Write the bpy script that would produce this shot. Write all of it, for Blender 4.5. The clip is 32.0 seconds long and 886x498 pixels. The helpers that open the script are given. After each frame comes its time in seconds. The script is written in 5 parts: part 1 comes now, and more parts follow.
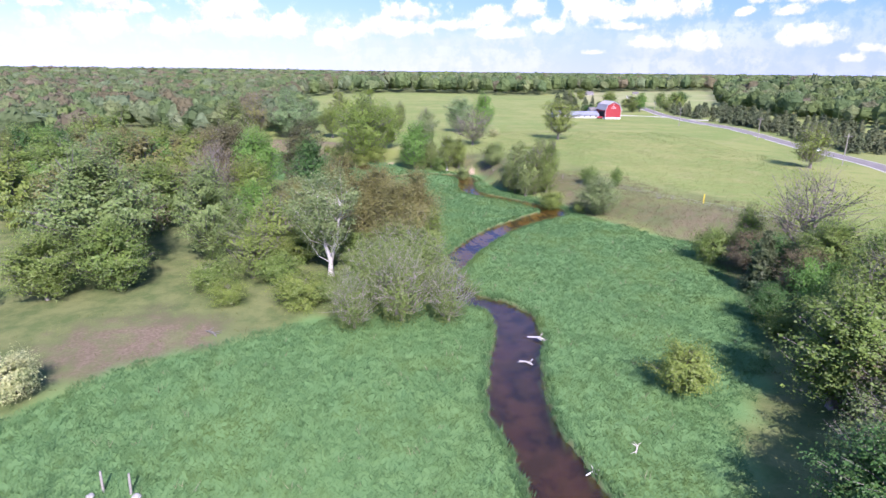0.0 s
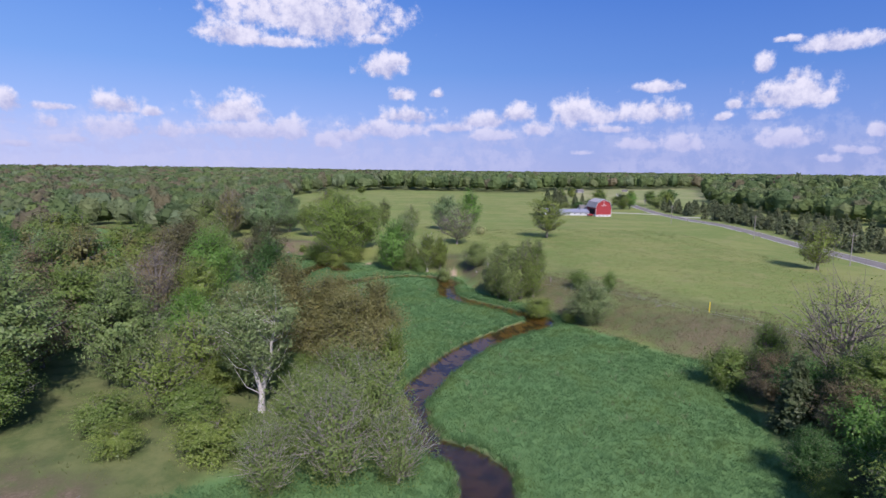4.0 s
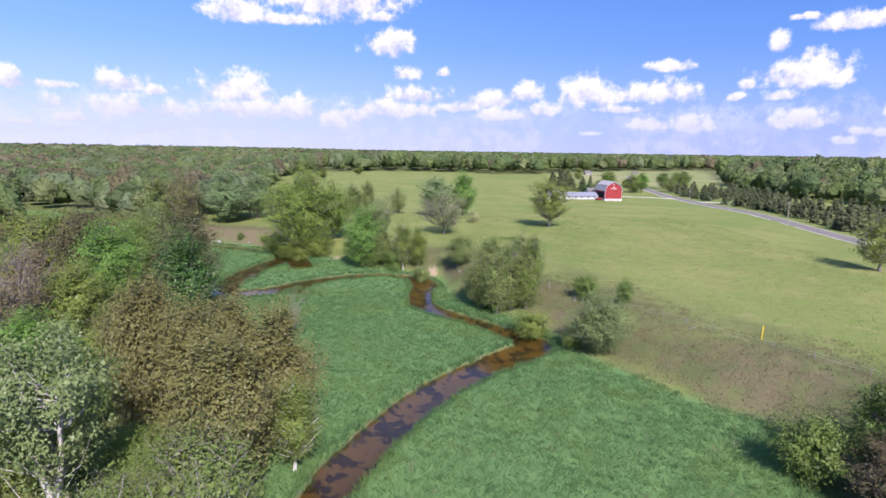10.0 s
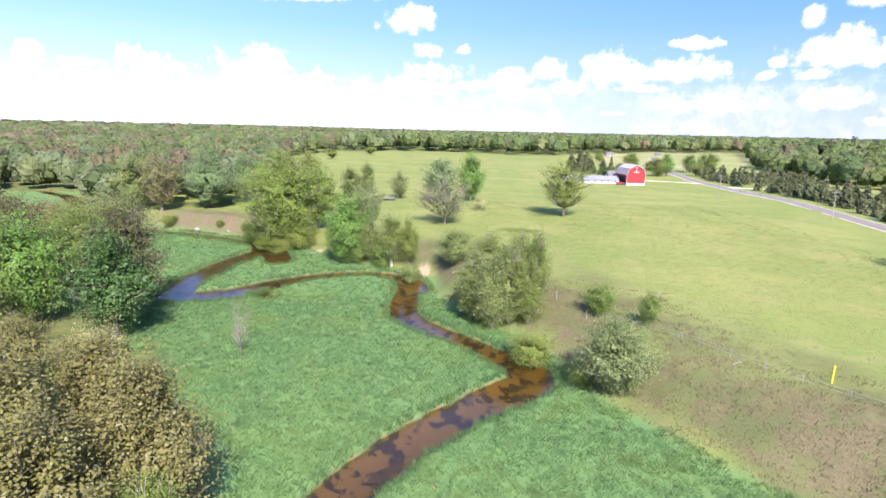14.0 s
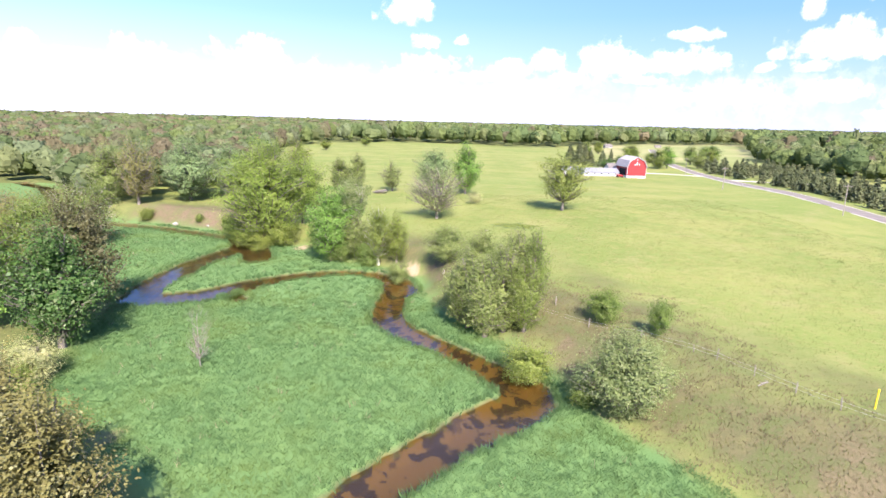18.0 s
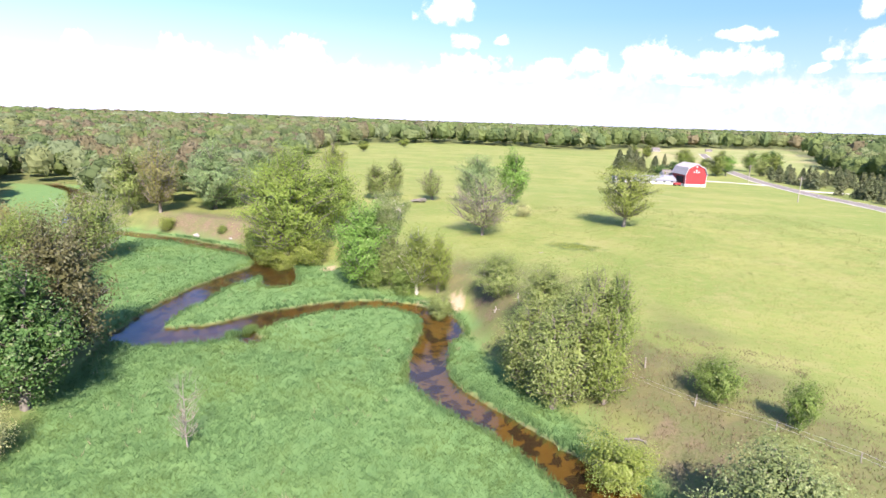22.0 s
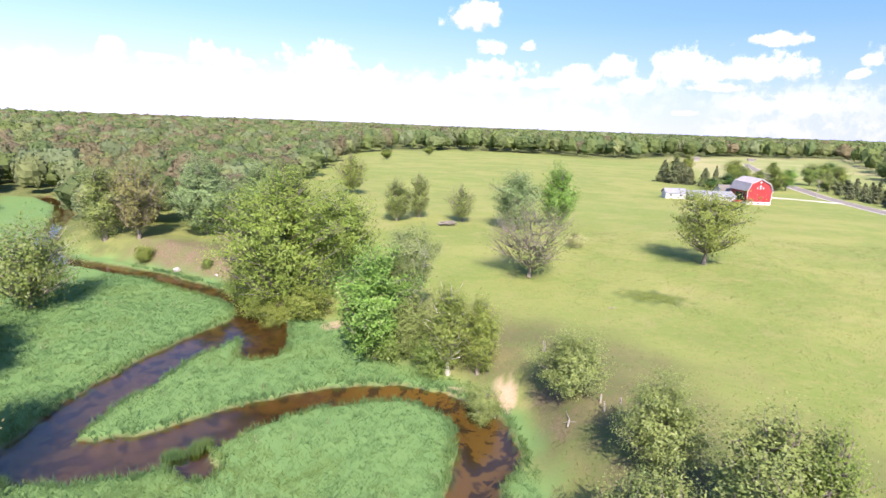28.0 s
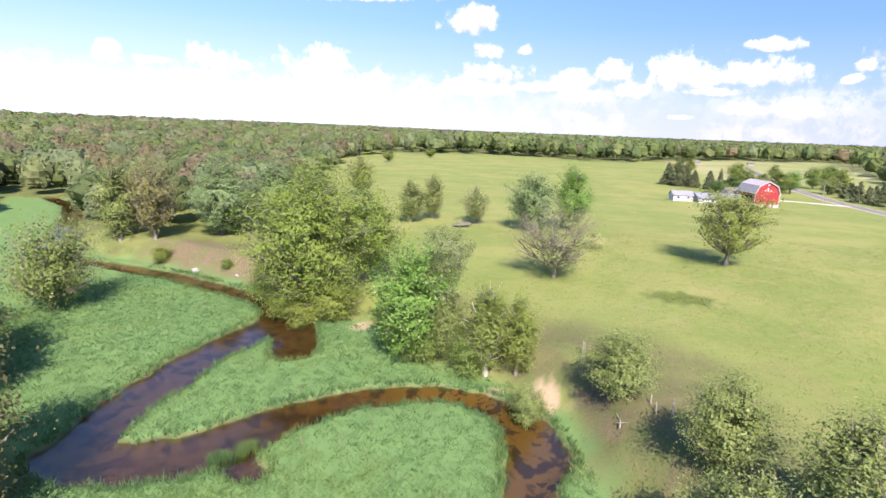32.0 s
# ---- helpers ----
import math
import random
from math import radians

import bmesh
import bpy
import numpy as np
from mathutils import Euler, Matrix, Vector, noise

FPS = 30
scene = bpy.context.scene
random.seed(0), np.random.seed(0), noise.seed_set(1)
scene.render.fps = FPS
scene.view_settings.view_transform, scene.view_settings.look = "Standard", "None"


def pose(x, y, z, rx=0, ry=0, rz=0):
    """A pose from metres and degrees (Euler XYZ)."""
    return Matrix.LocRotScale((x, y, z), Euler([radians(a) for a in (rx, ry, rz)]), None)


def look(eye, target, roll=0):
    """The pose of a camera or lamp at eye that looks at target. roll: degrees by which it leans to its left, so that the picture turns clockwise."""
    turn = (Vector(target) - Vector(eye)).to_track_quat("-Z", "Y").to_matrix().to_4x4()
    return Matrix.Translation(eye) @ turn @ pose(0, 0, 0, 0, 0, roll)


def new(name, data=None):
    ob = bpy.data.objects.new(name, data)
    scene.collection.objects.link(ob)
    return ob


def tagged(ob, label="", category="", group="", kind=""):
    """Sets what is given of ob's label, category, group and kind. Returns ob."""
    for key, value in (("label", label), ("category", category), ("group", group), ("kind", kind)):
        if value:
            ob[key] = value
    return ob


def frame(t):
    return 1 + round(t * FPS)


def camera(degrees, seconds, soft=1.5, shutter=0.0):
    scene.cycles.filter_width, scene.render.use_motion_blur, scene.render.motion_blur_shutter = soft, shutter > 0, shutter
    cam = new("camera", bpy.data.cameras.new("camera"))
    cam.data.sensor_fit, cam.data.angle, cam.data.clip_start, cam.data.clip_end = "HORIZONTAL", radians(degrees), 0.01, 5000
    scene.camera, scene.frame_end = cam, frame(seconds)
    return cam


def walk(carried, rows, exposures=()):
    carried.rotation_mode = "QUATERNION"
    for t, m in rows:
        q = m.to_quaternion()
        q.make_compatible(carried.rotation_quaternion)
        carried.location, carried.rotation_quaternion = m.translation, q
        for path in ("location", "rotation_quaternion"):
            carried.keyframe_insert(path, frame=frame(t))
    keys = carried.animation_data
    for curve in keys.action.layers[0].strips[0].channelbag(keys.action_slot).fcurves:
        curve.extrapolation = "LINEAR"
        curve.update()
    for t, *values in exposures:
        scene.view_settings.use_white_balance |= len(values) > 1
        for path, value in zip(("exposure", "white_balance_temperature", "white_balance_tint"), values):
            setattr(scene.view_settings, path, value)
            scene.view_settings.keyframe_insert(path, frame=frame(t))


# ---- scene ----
# The camera: a drone that follows the creek upstream.
cam = camera(76.6, 32.0)
PATH = [
    (0, (0.00, 0.00, 29.44), (-0.002, 19.072, 23.418), 0.56),
    (0.5, (0.30, 1.09, 29.41), (0.393, 20.900, 26.669), 0.45),
    (1, (0.67, 2.33, 29.39), (0.872, 22.240, 27.556), 0.33),
    (1.5, (1.16, 3.83, 29.39), (1.441, 23.711, 27.201), 0.38),
    (2, (1.77, 5.62, 29.40), (2.071, 25.469, 26.964), 0.37),
    (2.5, (2.42, 7.61, 29.38), (2.672, 27.450, 26.848), 0.42),
    (3, (3.06, 9.72, 29.34), (3.248, 29.545, 26.689), 0.54),
    (3.5, (3.70, 11.85, 29.25), (3.842, 31.666, 26.530), 0.58),
    (5.5, (6.47, 20.55, 28.64), (6.563, 40.336, 25.742), 0.70),
    (6, (7.03, 22.81, 28.56), (7.154, 42.590, 25.597), 0.76),
    (6.5, (7.56, 25.07, 28.48), (7.709, 44.850, 25.494), 0.79),
    (7, (8.06, 27.33, 28.41), (8.157, 47.100, 25.363), 0.70),
    (7.5, (8.54, 29.58, 28.36), (8.616, 49.335, 25.231), 0.80),
    (8, (9.01, 31.83, 28.33), (9.073, 51.573, 25.154), 0.82),
    (8.5, (9.52, 34.10, 28.32), (9.540, 53.840, 25.107), 0.77),
    (9, (10.04, 36.40, 28.32), (10.043, 56.122, 25.023), 0.84),
    (9.5, (10.58, 38.71, 28.32), (10.535, 58.427, 24.957), 0.84),
    (10, (11.09, 41.01, 28.32), (10.985, 60.714, 24.891), 0.87),
    (10.5, (11.62, 43.25, 28.33), (11.418, 62.945, 24.831), 0.93),
    (11, (12.19, 45.48, 28.37), (11.874, 65.154, 24.788), 0.85),
    (11.5, (12.81, 47.69, 28.43), (12.379, 67.356, 24.786), 0.95),
    (12, (13.44, 49.89, 28.47), (12.890, 69.530, 24.753), 0.96),
    (12.5, (14.09, 52.08, 28.49), (13.482, 71.703, 24.670), 1.06),
    (13, (14.73, 54.30, 28.47), (14.131, 73.906, 24.566), 1.12),
    (13.5, (15.32, 56.53, 28.44), (14.707, 76.117, 24.438), 1.20),
    (14, (15.85, 58.72, 28.40), (15.108, 78.271, 24.269), 1.22),
    (14.5, (16.33, 60.79, 28.34), (15.311, 80.320, 24.136), 1.24),
    (16.5, (17.48, 65.07, 27.66), (16.570, 84.569, 23.301), 1.50),
    (17, (17.37, 65.53, 27.68), (16.913, 85.034, 23.305), 1.44),
    (17.5, (17.16, 66.05, 27.72), (16.775, 85.554, 23.330), 1.37),
    (18, (16.87, 66.88, 27.79), (16.217, 86.376, 23.385), 1.37),
    (18.5, (16.55, 68.17, 27.89), (15.539, 87.657, 23.490), 1.39),
    (19, (16.23, 69.91, 28.01), (15.009, 89.374, 23.581), 1.46),
    (19.5, (15.87, 71.97, 28.12), (14.628, 91.432, 23.676), 1.51),
    (20, (15.47, 74.23, 28.21), (14.113, 93.687, 23.786), 1.52),
    (20.5, (15.01, 76.54, 28.31), (13.504, 95.981, 23.877), 1.56),
    (21, (14.56, 78.81, 28.40), (12.894, 98.243, 23.979), 1.57),
    (21.5, (14.14, 81.04, 28.51), (12.362, 100.464, 24.080), 1.63),
    (22, (13.77, 83.21, 28.62), (11.866, 102.624, 24.189), 1.78),
    (22.5, (13.41, 85.44, 28.74), (11.407, 104.843, 24.311), 1.79),
    (23, (13.06, 87.74, 28.86), (10.991, 107.141, 24.447), 1.81),
    (23.5, (12.66, 90.06, 28.97), (10.541, 109.457, 24.569), 1.84),
    (24, (12.24, 92.36, 29.08), (10.065, 111.752, 24.690), 1.84),
    (24.5, (11.80, 94.64, 29.17), (9.462, 114.007, 24.782), 1.84),
    (25, (11.36, 96.91, 29.25), (8.817, 116.249, 24.848), 1.93),
    (25.5, (10.93, 99.19, 29.31), (8.235, 118.509, 24.903), 1.98),
    (27.5, (8.73, 108.37, 29.49), (5.937, 127.698, 25.162), 2.13),
    (28, (8.57, 109.69, 29.52), (5.843, 129.036, 25.249), 2.04),
    (28.5, (8.48, 110.70, 29.54), (5.860, 130.069, 25.292), 2.09),
    (29, (8.44, 111.32, 29.52), (5.875, 130.701, 25.298), 2.08),
    (29.5, (8.35, 111.57, 29.48), (6.000, 130.981, 25.252), 2.13),
    (30, (8.06, 111.54, 29.40), (6.353, 131.013, 25.188), 2.23),
    (30.5, (7.42, 111.28, 29.28), (5.944, 130.781, 25.086), 2.32),
    (31, (6.39, 110.86, 29.12), (4.878, 130.351, 24.918), 2.32),
    (31.5, (5.07, 110.31, 28.92), (3.247, 129.784, 24.750), 2.28),
    (32, (3.61, 109.69, 28.69), (1.020, 129.079, 24.537), 2.22),
]
EXPOSURES = [(0.0, 1.66, 5750, 33), (0.5, 1.60, 5750, 31), (1.0, 1.34, 5750, 28), (1.5, 1.10, 5800, 26), (2.0, 0.86, 5820, 25), (3.0, 0.68, 5850, 25), (6.0, 0.90, 5950, 24), (9.0, 1.12, 6050, 24), (11.0, 1.32, 6150, 24),
             (13.0, 1.62, 6250, 24), (14.0, 1.88, 6350, 24), (17.0, 2.06, 6600, 24), (19.0, 2.05, 6700, 24), (21.0, 2.06, 6750, 24), (23.0, 1.98, 6750, 24), (28.0, 1.85, 6750, 24), (32.0, 1.75, 6750, 24)]
walk(cam, [(t, look(eye, target, roll)) for t, eye, target, roll in PATH], EXPOSURES)

# ---- light ----
SUN_AZ, SUN_EL = 165.0, 42.0          # degrees from +y towards +x, and above the horizon
sun_way = Vector((math.sin(radians(SUN_AZ)) * math.cos(radians(SUN_EL)), math.cos(radians(SUN_AZ)) * math.cos(radians(SUN_EL)), math.sin(radians(SUN_EL))))
world = bpy.data.worlds.new("sky")
scene.world = world
world.use_nodes = True
wn = world.node_tree
sky = wn.nodes.new("ShaderNodeTexSky")
sky.sky_type = "NISHITA"
sky.sun_disc = False
sky.sun_elevation = radians(SUN_EL)
sky.sun_rotation = radians(SUN_AZ)
sky.altitude = 300
sky.air_density, sky.dust_density, sky.ozone_density = 1.0, 0.0, 5.0
wn.links.new(sky.outputs[0], wn.nodes["Background"].inputs[0])
wn.nodes["Background"].inputs[1].default_value = 0.13
sun = new("sun", bpy.data.lights.new("sun", "SUN"))
sun.data.energy = 4.1
sun.data.angle = radians(0.53)
sun.data.color = (1.0, 0.95, 0.87)
sun.matrix_world = look(tuple(sun_way * 100), (0, 0, 0))


# ---- node helpers ----
def material(name):
    m = bpy.data.materials.new(name)
    m.use_nodes = True
    nt = m.node_tree
    for n in list(nt.nodes):
        nt.nodes.remove(n)
    return m, nt


def node(nt, kind, ins=None, **props):
    n = nt.nodes.new(kind)
    for k, v in props.items():
        if k == "operation":
            n.operation = v
        elif k == "blend_type":
            n.blend_type = v
        elif k == "data_type":
            n.data_type = v
        elif k == "attribute_name":
            n.attribute_name = v
        elif k == "noise_dimensions":
            n.noise_dimensions = v
        elif k == "interpolation_type":
            n.interpolation_type = v
    for k, v in (ins or {}).items():
        if isinstance(v, bpy.types.NodeSocket):
            nt.links.new(v, n.inputs[k])
        else:
            n.inputs[k].default_value = v
    return n


def mixc(nt, fac, a, b, kind="MIX"):
    n = node(nt, "ShaderNodeMix", data_type="RGBA", blend_type=kind)
    for idx, v in ((0, fac), (6, a), (7, b)):
        if isinstance(v, bpy.types.NodeSocket):
            nt.links.new(v, n.inputs[idx])
        else:
            n.inputs[idx].default_value = v if idx == 0 else (*v, 1.0)
    return n.outputs[2]


def noise_of(nt, scale, detail=4.0, rough=0.6, vec=None):
    n = node(nt, "ShaderNodeTexNoise", {"Scale": scale, "Detail": detail, "Roughness": rough})
    if vec is None:
        vec = node(nt, "ShaderNodeNewGeometry").outputs["Position"]
    nt.links.new(vec, n.inputs["Vector"])
    return n.outputs["Fac"]


def ramp(nt, value, lo, hi, a=0.0, b=1.0):
    n = node(nt, "ShaderNodeMapRange", {"Value": value, "From Min": lo, "From Max": hi, "To Min": a, "To Max": b}, interpolation_type="SMOOTHSTEP")
    return n.outputs[0]


def math2(nt, op, a, b):
    return node(nt, "ShaderNodeMath", {0: a, 1: b}, operation=op).outputs[0]


def attr(nt, name):
    return node(nt, "ShaderNodeAttribute", attribute_name=name).outputs["Fac"]


def finish(nt, colour, rough=0.8, bump=None, strength=0.3, distance=0.05, metal=0.0, spec=0.3):
    p = node(nt, "ShaderNodeBsdfPrincipled", {"Roughness": rough, "Metallic": metal, "Specular IOR Level": spec})
    if isinstance(colour, bpy.types.NodeSocket):
        nt.links.new(colour, p.inputs["Base Color"])
    else:
        p.inputs["Base Color"].default_value = (*colour, 1)
    if bump is not None:
        b = node(nt, "ShaderNodeBump", {"Height": bump, "Strength": strength, "Distance": distance})
        nt.links.new(b.outputs[0], p.inputs["Normal"])
    o = node(nt, "ShaderNodeOutputMaterial")
    nt.links.new(p.outputs[0], o.inputs[0])


def plain(name, a, b, scale=3.0, rough=0.7, bump=0.2, metal=0.0, spec=0.3):
    m, nt = material(name)
    tex = node(nt, "ShaderNodeTexCoord").outputs["Object"]
    n1 = noise_of(nt, scale, 6, 0.65, tex)
    n2 = noise_of(nt, scale * 9, 3, 0.6, tex)
    f = math2(nt, "ADD", math2(nt, "MULTIPLY", ramp(nt, n1, 0.3, 0.7), 0.65), math2(nt, "MULTIPLY", n2, 0.35))
    finish(nt, mixc(nt, f, a, b), rough, n2, bump, 0.02, metal, spec)
    return m


def leaf_material(name, a, b, c, clear=0.38):
    """Foliage: colours vary from plant to plant, from leaf to leaf and through the crown."""
    m, nt = material(name)
    info = node(nt, "ShaderNodeObjectInfo").outputs["Random"]
    geo = node(nt, "ShaderNodeNewGeometry")
    n1 = noise_of(nt, 0.45, 2, 0.5)
    f1 = math2(nt, "ADD", math2(nt, "MULTIPLY", geo.outputs["Random Per Island"], 0.4), math2(nt, "MULTIPLY", ramp(nt, n1, 0.3, 0.7), 0.6))
    col = mixc(nt, f1, a, b)
    col = mixc(nt, math2(nt, "MULTIPLY", info, 0.45), col, c)
    pale = node(nt, "ShaderNodeTexNoise", {"Scale": 1.7, "Detail": 3.0, "Roughness": 0.7, "Vector": geo.outputs["Position"]}).outputs["Fac"]
    col = mixc(nt, 1.0, col, mixc(nt, ramp(nt, pale, 0.35, 0.65), (0.85, 0.82, 0.84), (1.2, 1.15, 1.16)), "MULTIPLY")
    pale_glint = ramp(nt, geo.outputs["Random Per Island"], 0.86, 0.9)          # a few leaves pale at random: undersides, and glints put into the colour
    col = mixc(nt, math2(nt, "MULTIPLY", pale_glint, 0.28), col, (0.36, 0.37, 0.22))
    d = node(nt, "ShaderNodeBsdfDiffuse", {"Color": col})
    t = node(nt, "ShaderNodeBsdfTranslucent", {"Color": col})
    s1 = node(nt, "ShaderNodeMixShader", {0: clear, 1: d.outputs[0], 2: t.outputs[0]})
    g = node(nt, "ShaderNodeBsdfGlossy", {"Color": (1, 1, 1, 1), "Roughness": 0.45})
    s2 = node(nt, "ShaderNodeMixShader", {0: 0.008, 1: s1.outputs[0], 2: g.outputs[0]})
    o = node(nt, "ShaderNodeOutputMaterial")
    nt.links.new(s2.outputs[0], o.inputs[0])
    return m


M = {}
M["green"] = leaf_material("leaf_green", (0.095, 0.165, 0.035), (0.155, 0.23, 0.05), (0.18, 0.21, 0.045))
M["bright"] = leaf_material("leaf_bright", (0.10, 0.21, 0.035), (0.16, 0.29, 0.055), (0.13, 0.25, 0.05))
# Own dark green; on tree-belt plants the dark colour also stands in for shade.
M["dark"] = leaf_material("leaf_dark", (0.045, 0.105, 0.027), (0.08, 0.16, 0.04), (0.065, 0.14, 0.035))
M["grey"] = leaf_material("leaf_grey", (0.13, 0.185, 0.052), (0.215, 0.275, 0.085), (0.17, 0.215, 0.06))
M["blue"] = leaf_material("leaf_bluegreen", (0.115, 0.195, 0.075), (0.18, 0.27, 0.105), (0.155, 0.235, 0.08))
M["olive"] = leaf_material("leaf_olive", (0.13, 0.185, 0.035), (0.195, 0.26, 0.052), (0.18, 0.215, 0.045))
M["brown"] = leaf_material("leaf_bronze", (0.14, 0.132, 0.046), (0.205, 0.195, 0.066), (0.165, 0.185, 0.056))
M["umber"] = leaf_material("leaf_umber", (0.072, 0.068, 0.03), (0.115, 0.105, 0.046), (0.09, 0.105, 0.036))
M["russet"] = leaf_material("leaf_russet", (0.145, 0.115, 0.06), (0.20, 0.16, 0.085), (0.15, 0.155, 0.06))
M["cream"] = leaf_material("leaf_cream", (0.20, 0.26, 0.085), (0.46, 0.46, 0.22), (0.32, 0.34, 0.13))
M["spruce"] = leaf_material("leaf_spruce", (0.095, 0.125, 0.06), (0.145, 0.18, 0.085), (0.16, 0.17, 0.08), 0.42)
M["willow"] = leaf_material("leaf_willow", (0.10, 0.152, 0.034), (0.165, 0.225, 0.055), (0.14, 0.19, 0.045))
M["silver"] = leaf_material("leaf_silver", (0.115, 0.165, 0.052), (0.21, 0.265, 0.105), (0.16, 0.215, 0.075))
M["oak_green"] = leaf_material("leaf_oak", (0.135, 0.21, 0.036), (0.195, 0.275, 0.05), (0.16, 0.24, 0.045))
M["river"] = leaf_material("leaf_river", (0.135, 0.215, 0.085), (0.205, 0.295, 0.12), (0.175, 0.26, 0.095))
M["beech"] = leaf_material("leaf_beech", (0.115, 0.175, 0.05), (0.19, 0.255, 0.08), (0.155, 0.215, 0.065))
M["pine"] = leaf_material("leaf_pine", (0.055, 0.082, 0.034), (0.095, 0.125, 0.05), (0.085, 0.105, 0.045), 0.4)
M["dead_straw"] = leaf_material("dead_straw", (0.22, 0.20, 0.11), (0.34, 0.31, 0.19), (0.2, 0.24, 0.1))
M["dry_weed"] = leaf_material("dry_weeds", (0.128, 0.100, 0.056), (0.200, 0.160, 0.096), (0.112, 0.136, 0.048))
M["bark"] = plain("bark", (0.085, 0.075, 0.06), (0.18, 0.165, 0.14), 2.0, 0.9, 0.6)
M["pale_bark"] = plain("pale_bark", (0.30, 0.27, 0.235), (0.46, 0.43, 0.39), 1.5, 0.85, 0.5)
M["twig"] = plain("twig_bark", (0.12, 0.10, 0.08), (0.22, 0.19, 0.16), 2.0, 0.9, 0.4)
M["willow_bark"] = plain("willow_bark", (0.17, 0.15, 0.12), (0.31, 0.28, 0.24), 2.0, 0.9, 0.4)
M["red"] = plain("barn_red_paint", (0.20, 0.02, 0.022), (0.27, 0.03, 0.03), 0.8, 0.65, 0.1)
M["white"] = plain("white_paint", (0.36, 0.36, 0.36), (0.48, 0.48, 0.47), 1.0, 0.6, 0.1)
M["roof"] = plain("grey_shingle", (0.24, 0.225, 0.225), (0.34, 0.32, 0.32), 0.8, 0.85, 0.4, spec=0.1)
M["house_roof"] = plain("house_shingle", (0.10, 0.092, 0.085), (0.16, 0.145, 0.135), 0.8, 0.9, 0.3, spec=0.1)
M["metal_roof"] = plain("metal_roof", (0.155, 0.16, 0.19), (0.21, 0.215, 0.25), 0.6, 0.6, 0.1, spec=0.2)
M["bay_shade"] = plain("bay_shade_paint", (0.012, 0.011, 0.01), (0.03, 0.026, 0.024), 2, 0.9, 0.1)
M["glass"] = plain("window_glass", (0.03, 0.04, 0.05), (0.06, 0.07, 0.08), 2, 0.15, 0.02)
M["wood"] = plain("weathered_wood", (0.17, 0.15, 0.125), (0.31, 0.28, 0.245), 3, 0.9, 0.5)
M["drift"] = plain("bleached_wood", (0.34, 0.31, 0.26), (0.48, 0.44, 0.38), 3, 0.85, 0.4)
M["yellow"] = plain("yellow_plastic", (0.75, 0.52, 0.02), (0.85, 0.62, 0.05), 3, 0.5, 0.1)
M["stone"] = plain("pale_stone", (0.20, 0.185, 0.165), (0.32, 0.30, 0.27), 2, 0.85, 0.5)
M["car_paint"] = plain("white_car_paint", (0.72, 0.73, 0.74), (0.80, 0.80, 0.81), 1, 0.25, 0.0, spec=0.6)
M["rubber"] = plain("tyre_rubber", (0.02, 0.02, 0.02), (0.04, 0.04, 0.04), 5, 0.8, 0.3)
M["metal"] = plain("grey_metal", (0.35, 0.35, 0.36), (0.5, 0.5, 0.5), 4, 0.45, 0.1, 0.6)

# ---- plan of the valley ----
MARSH = [(22, -80), (18, 20), (25, 42), (33, 52), (39, 64), (43, 82), (45, 97), (40, 101), (35, 109), (30, 117), (27, 127), (21, 137), (13, 147), (10.4, 155),
         (9.0, 164), (3, 169.5), (-8, 174), (-20, 186), (-31, 194.5), (-52, 203.5), (-74, 210.5), (-95, 216), (-112, 235), (-125, 255), (-145, 285), (-170, 280),
         (-135, 235), (-115, 205), (-95, 185), (-70, 166), (-50, 158), (-40, 150), (-33, 146), (-31, 132), (-25, 119), (-15, 109), (-4, 103), (-1, 95),
         (-4, 85), (-5, 72), (-10, 62), (-15, 63), (-23, 57), (-33, 50), (-38, 41), (-50, 20), (-70, -80)]
LOWER_CREEK = [(18, -60, 2.8), (13, 12, 2.8), (10.2, 26, 2.7), (9.4, 33.4, 2.7), (8.3, 38.6, 2.4), (7.3, 42.4, 2.6), (7.1, 47, 2.7), (7.8, 53, 2.6), (8.9, 59, 2.6), (8.9, 65, 2.3),
               (7, 68.4, 1.9), (3.6, 70.2, 1.8), (1.3, 75.2, 1.8), (1.0, 81, 1.8), (1.9, 86, 2.2), (5.0, 94, 2.3), (8.5, 101.3, 2.4), (12.2, 106.8, 2.4), (16.2, 111.4, 2.5), (20.3, 115.6, 2.8),
               (23.9, 119, 2.9), (24.3, 122.3, 2.5), (20.6, 127, 1.9), (17, 131, 1.8), (12.6, 135, 2.0), (9.3, 138.2, 2.1), (7, 141.6, 2.3), (6.0, 145.9, 2.3)]
UPPER_CREEK = [(6.0, 145.9, 2.3), (6, 151.5, 2.0), (6.9, 156.5, 2.9), (6.2, 160.3, 2.7), (4.5, 163.5, 2.3), (-0.3, 166.2, 1.7), (-4, 166.7, 1.7), (-7.1, 165.8, 2.0), (-11.6, 163.8, 2.0),
               (-15.2, 161, 2.2), (-18.2, 157.8, 2.7), (-20.7, 154, 3.0), (-23.5, 150.6, 3.4), (-28.5, 147.8, 3.1), (-33, 148.2, 3.0), (-34, 152.8, 2.4), (-34.6, 158, 2.7),
               (-34, 163, 2.9), (-34.2, 168.5, 2.8), (-33, 174, 2.9), (-31.3, 180, 3.1), (-30, 185.5, 3.3), (-33.8, 190.6, 2.0), (-39, 193.9, 1.9), (-47, 197.6, 2.0),
               (-58.5, 202.4, 2.1), (-70, 205.5, 2.1), (-84, 208.7, 1.8), (-98, 217, 1.6), (-112, 238, 2.0), (-125, 255, 2.6), (-140, 272, 2.6), (-160, 285, 2)]
POOL = [(-28, 184, 3.0), (-25.3, 178.5, 3.0), (-23.8, 174, 2.7)]
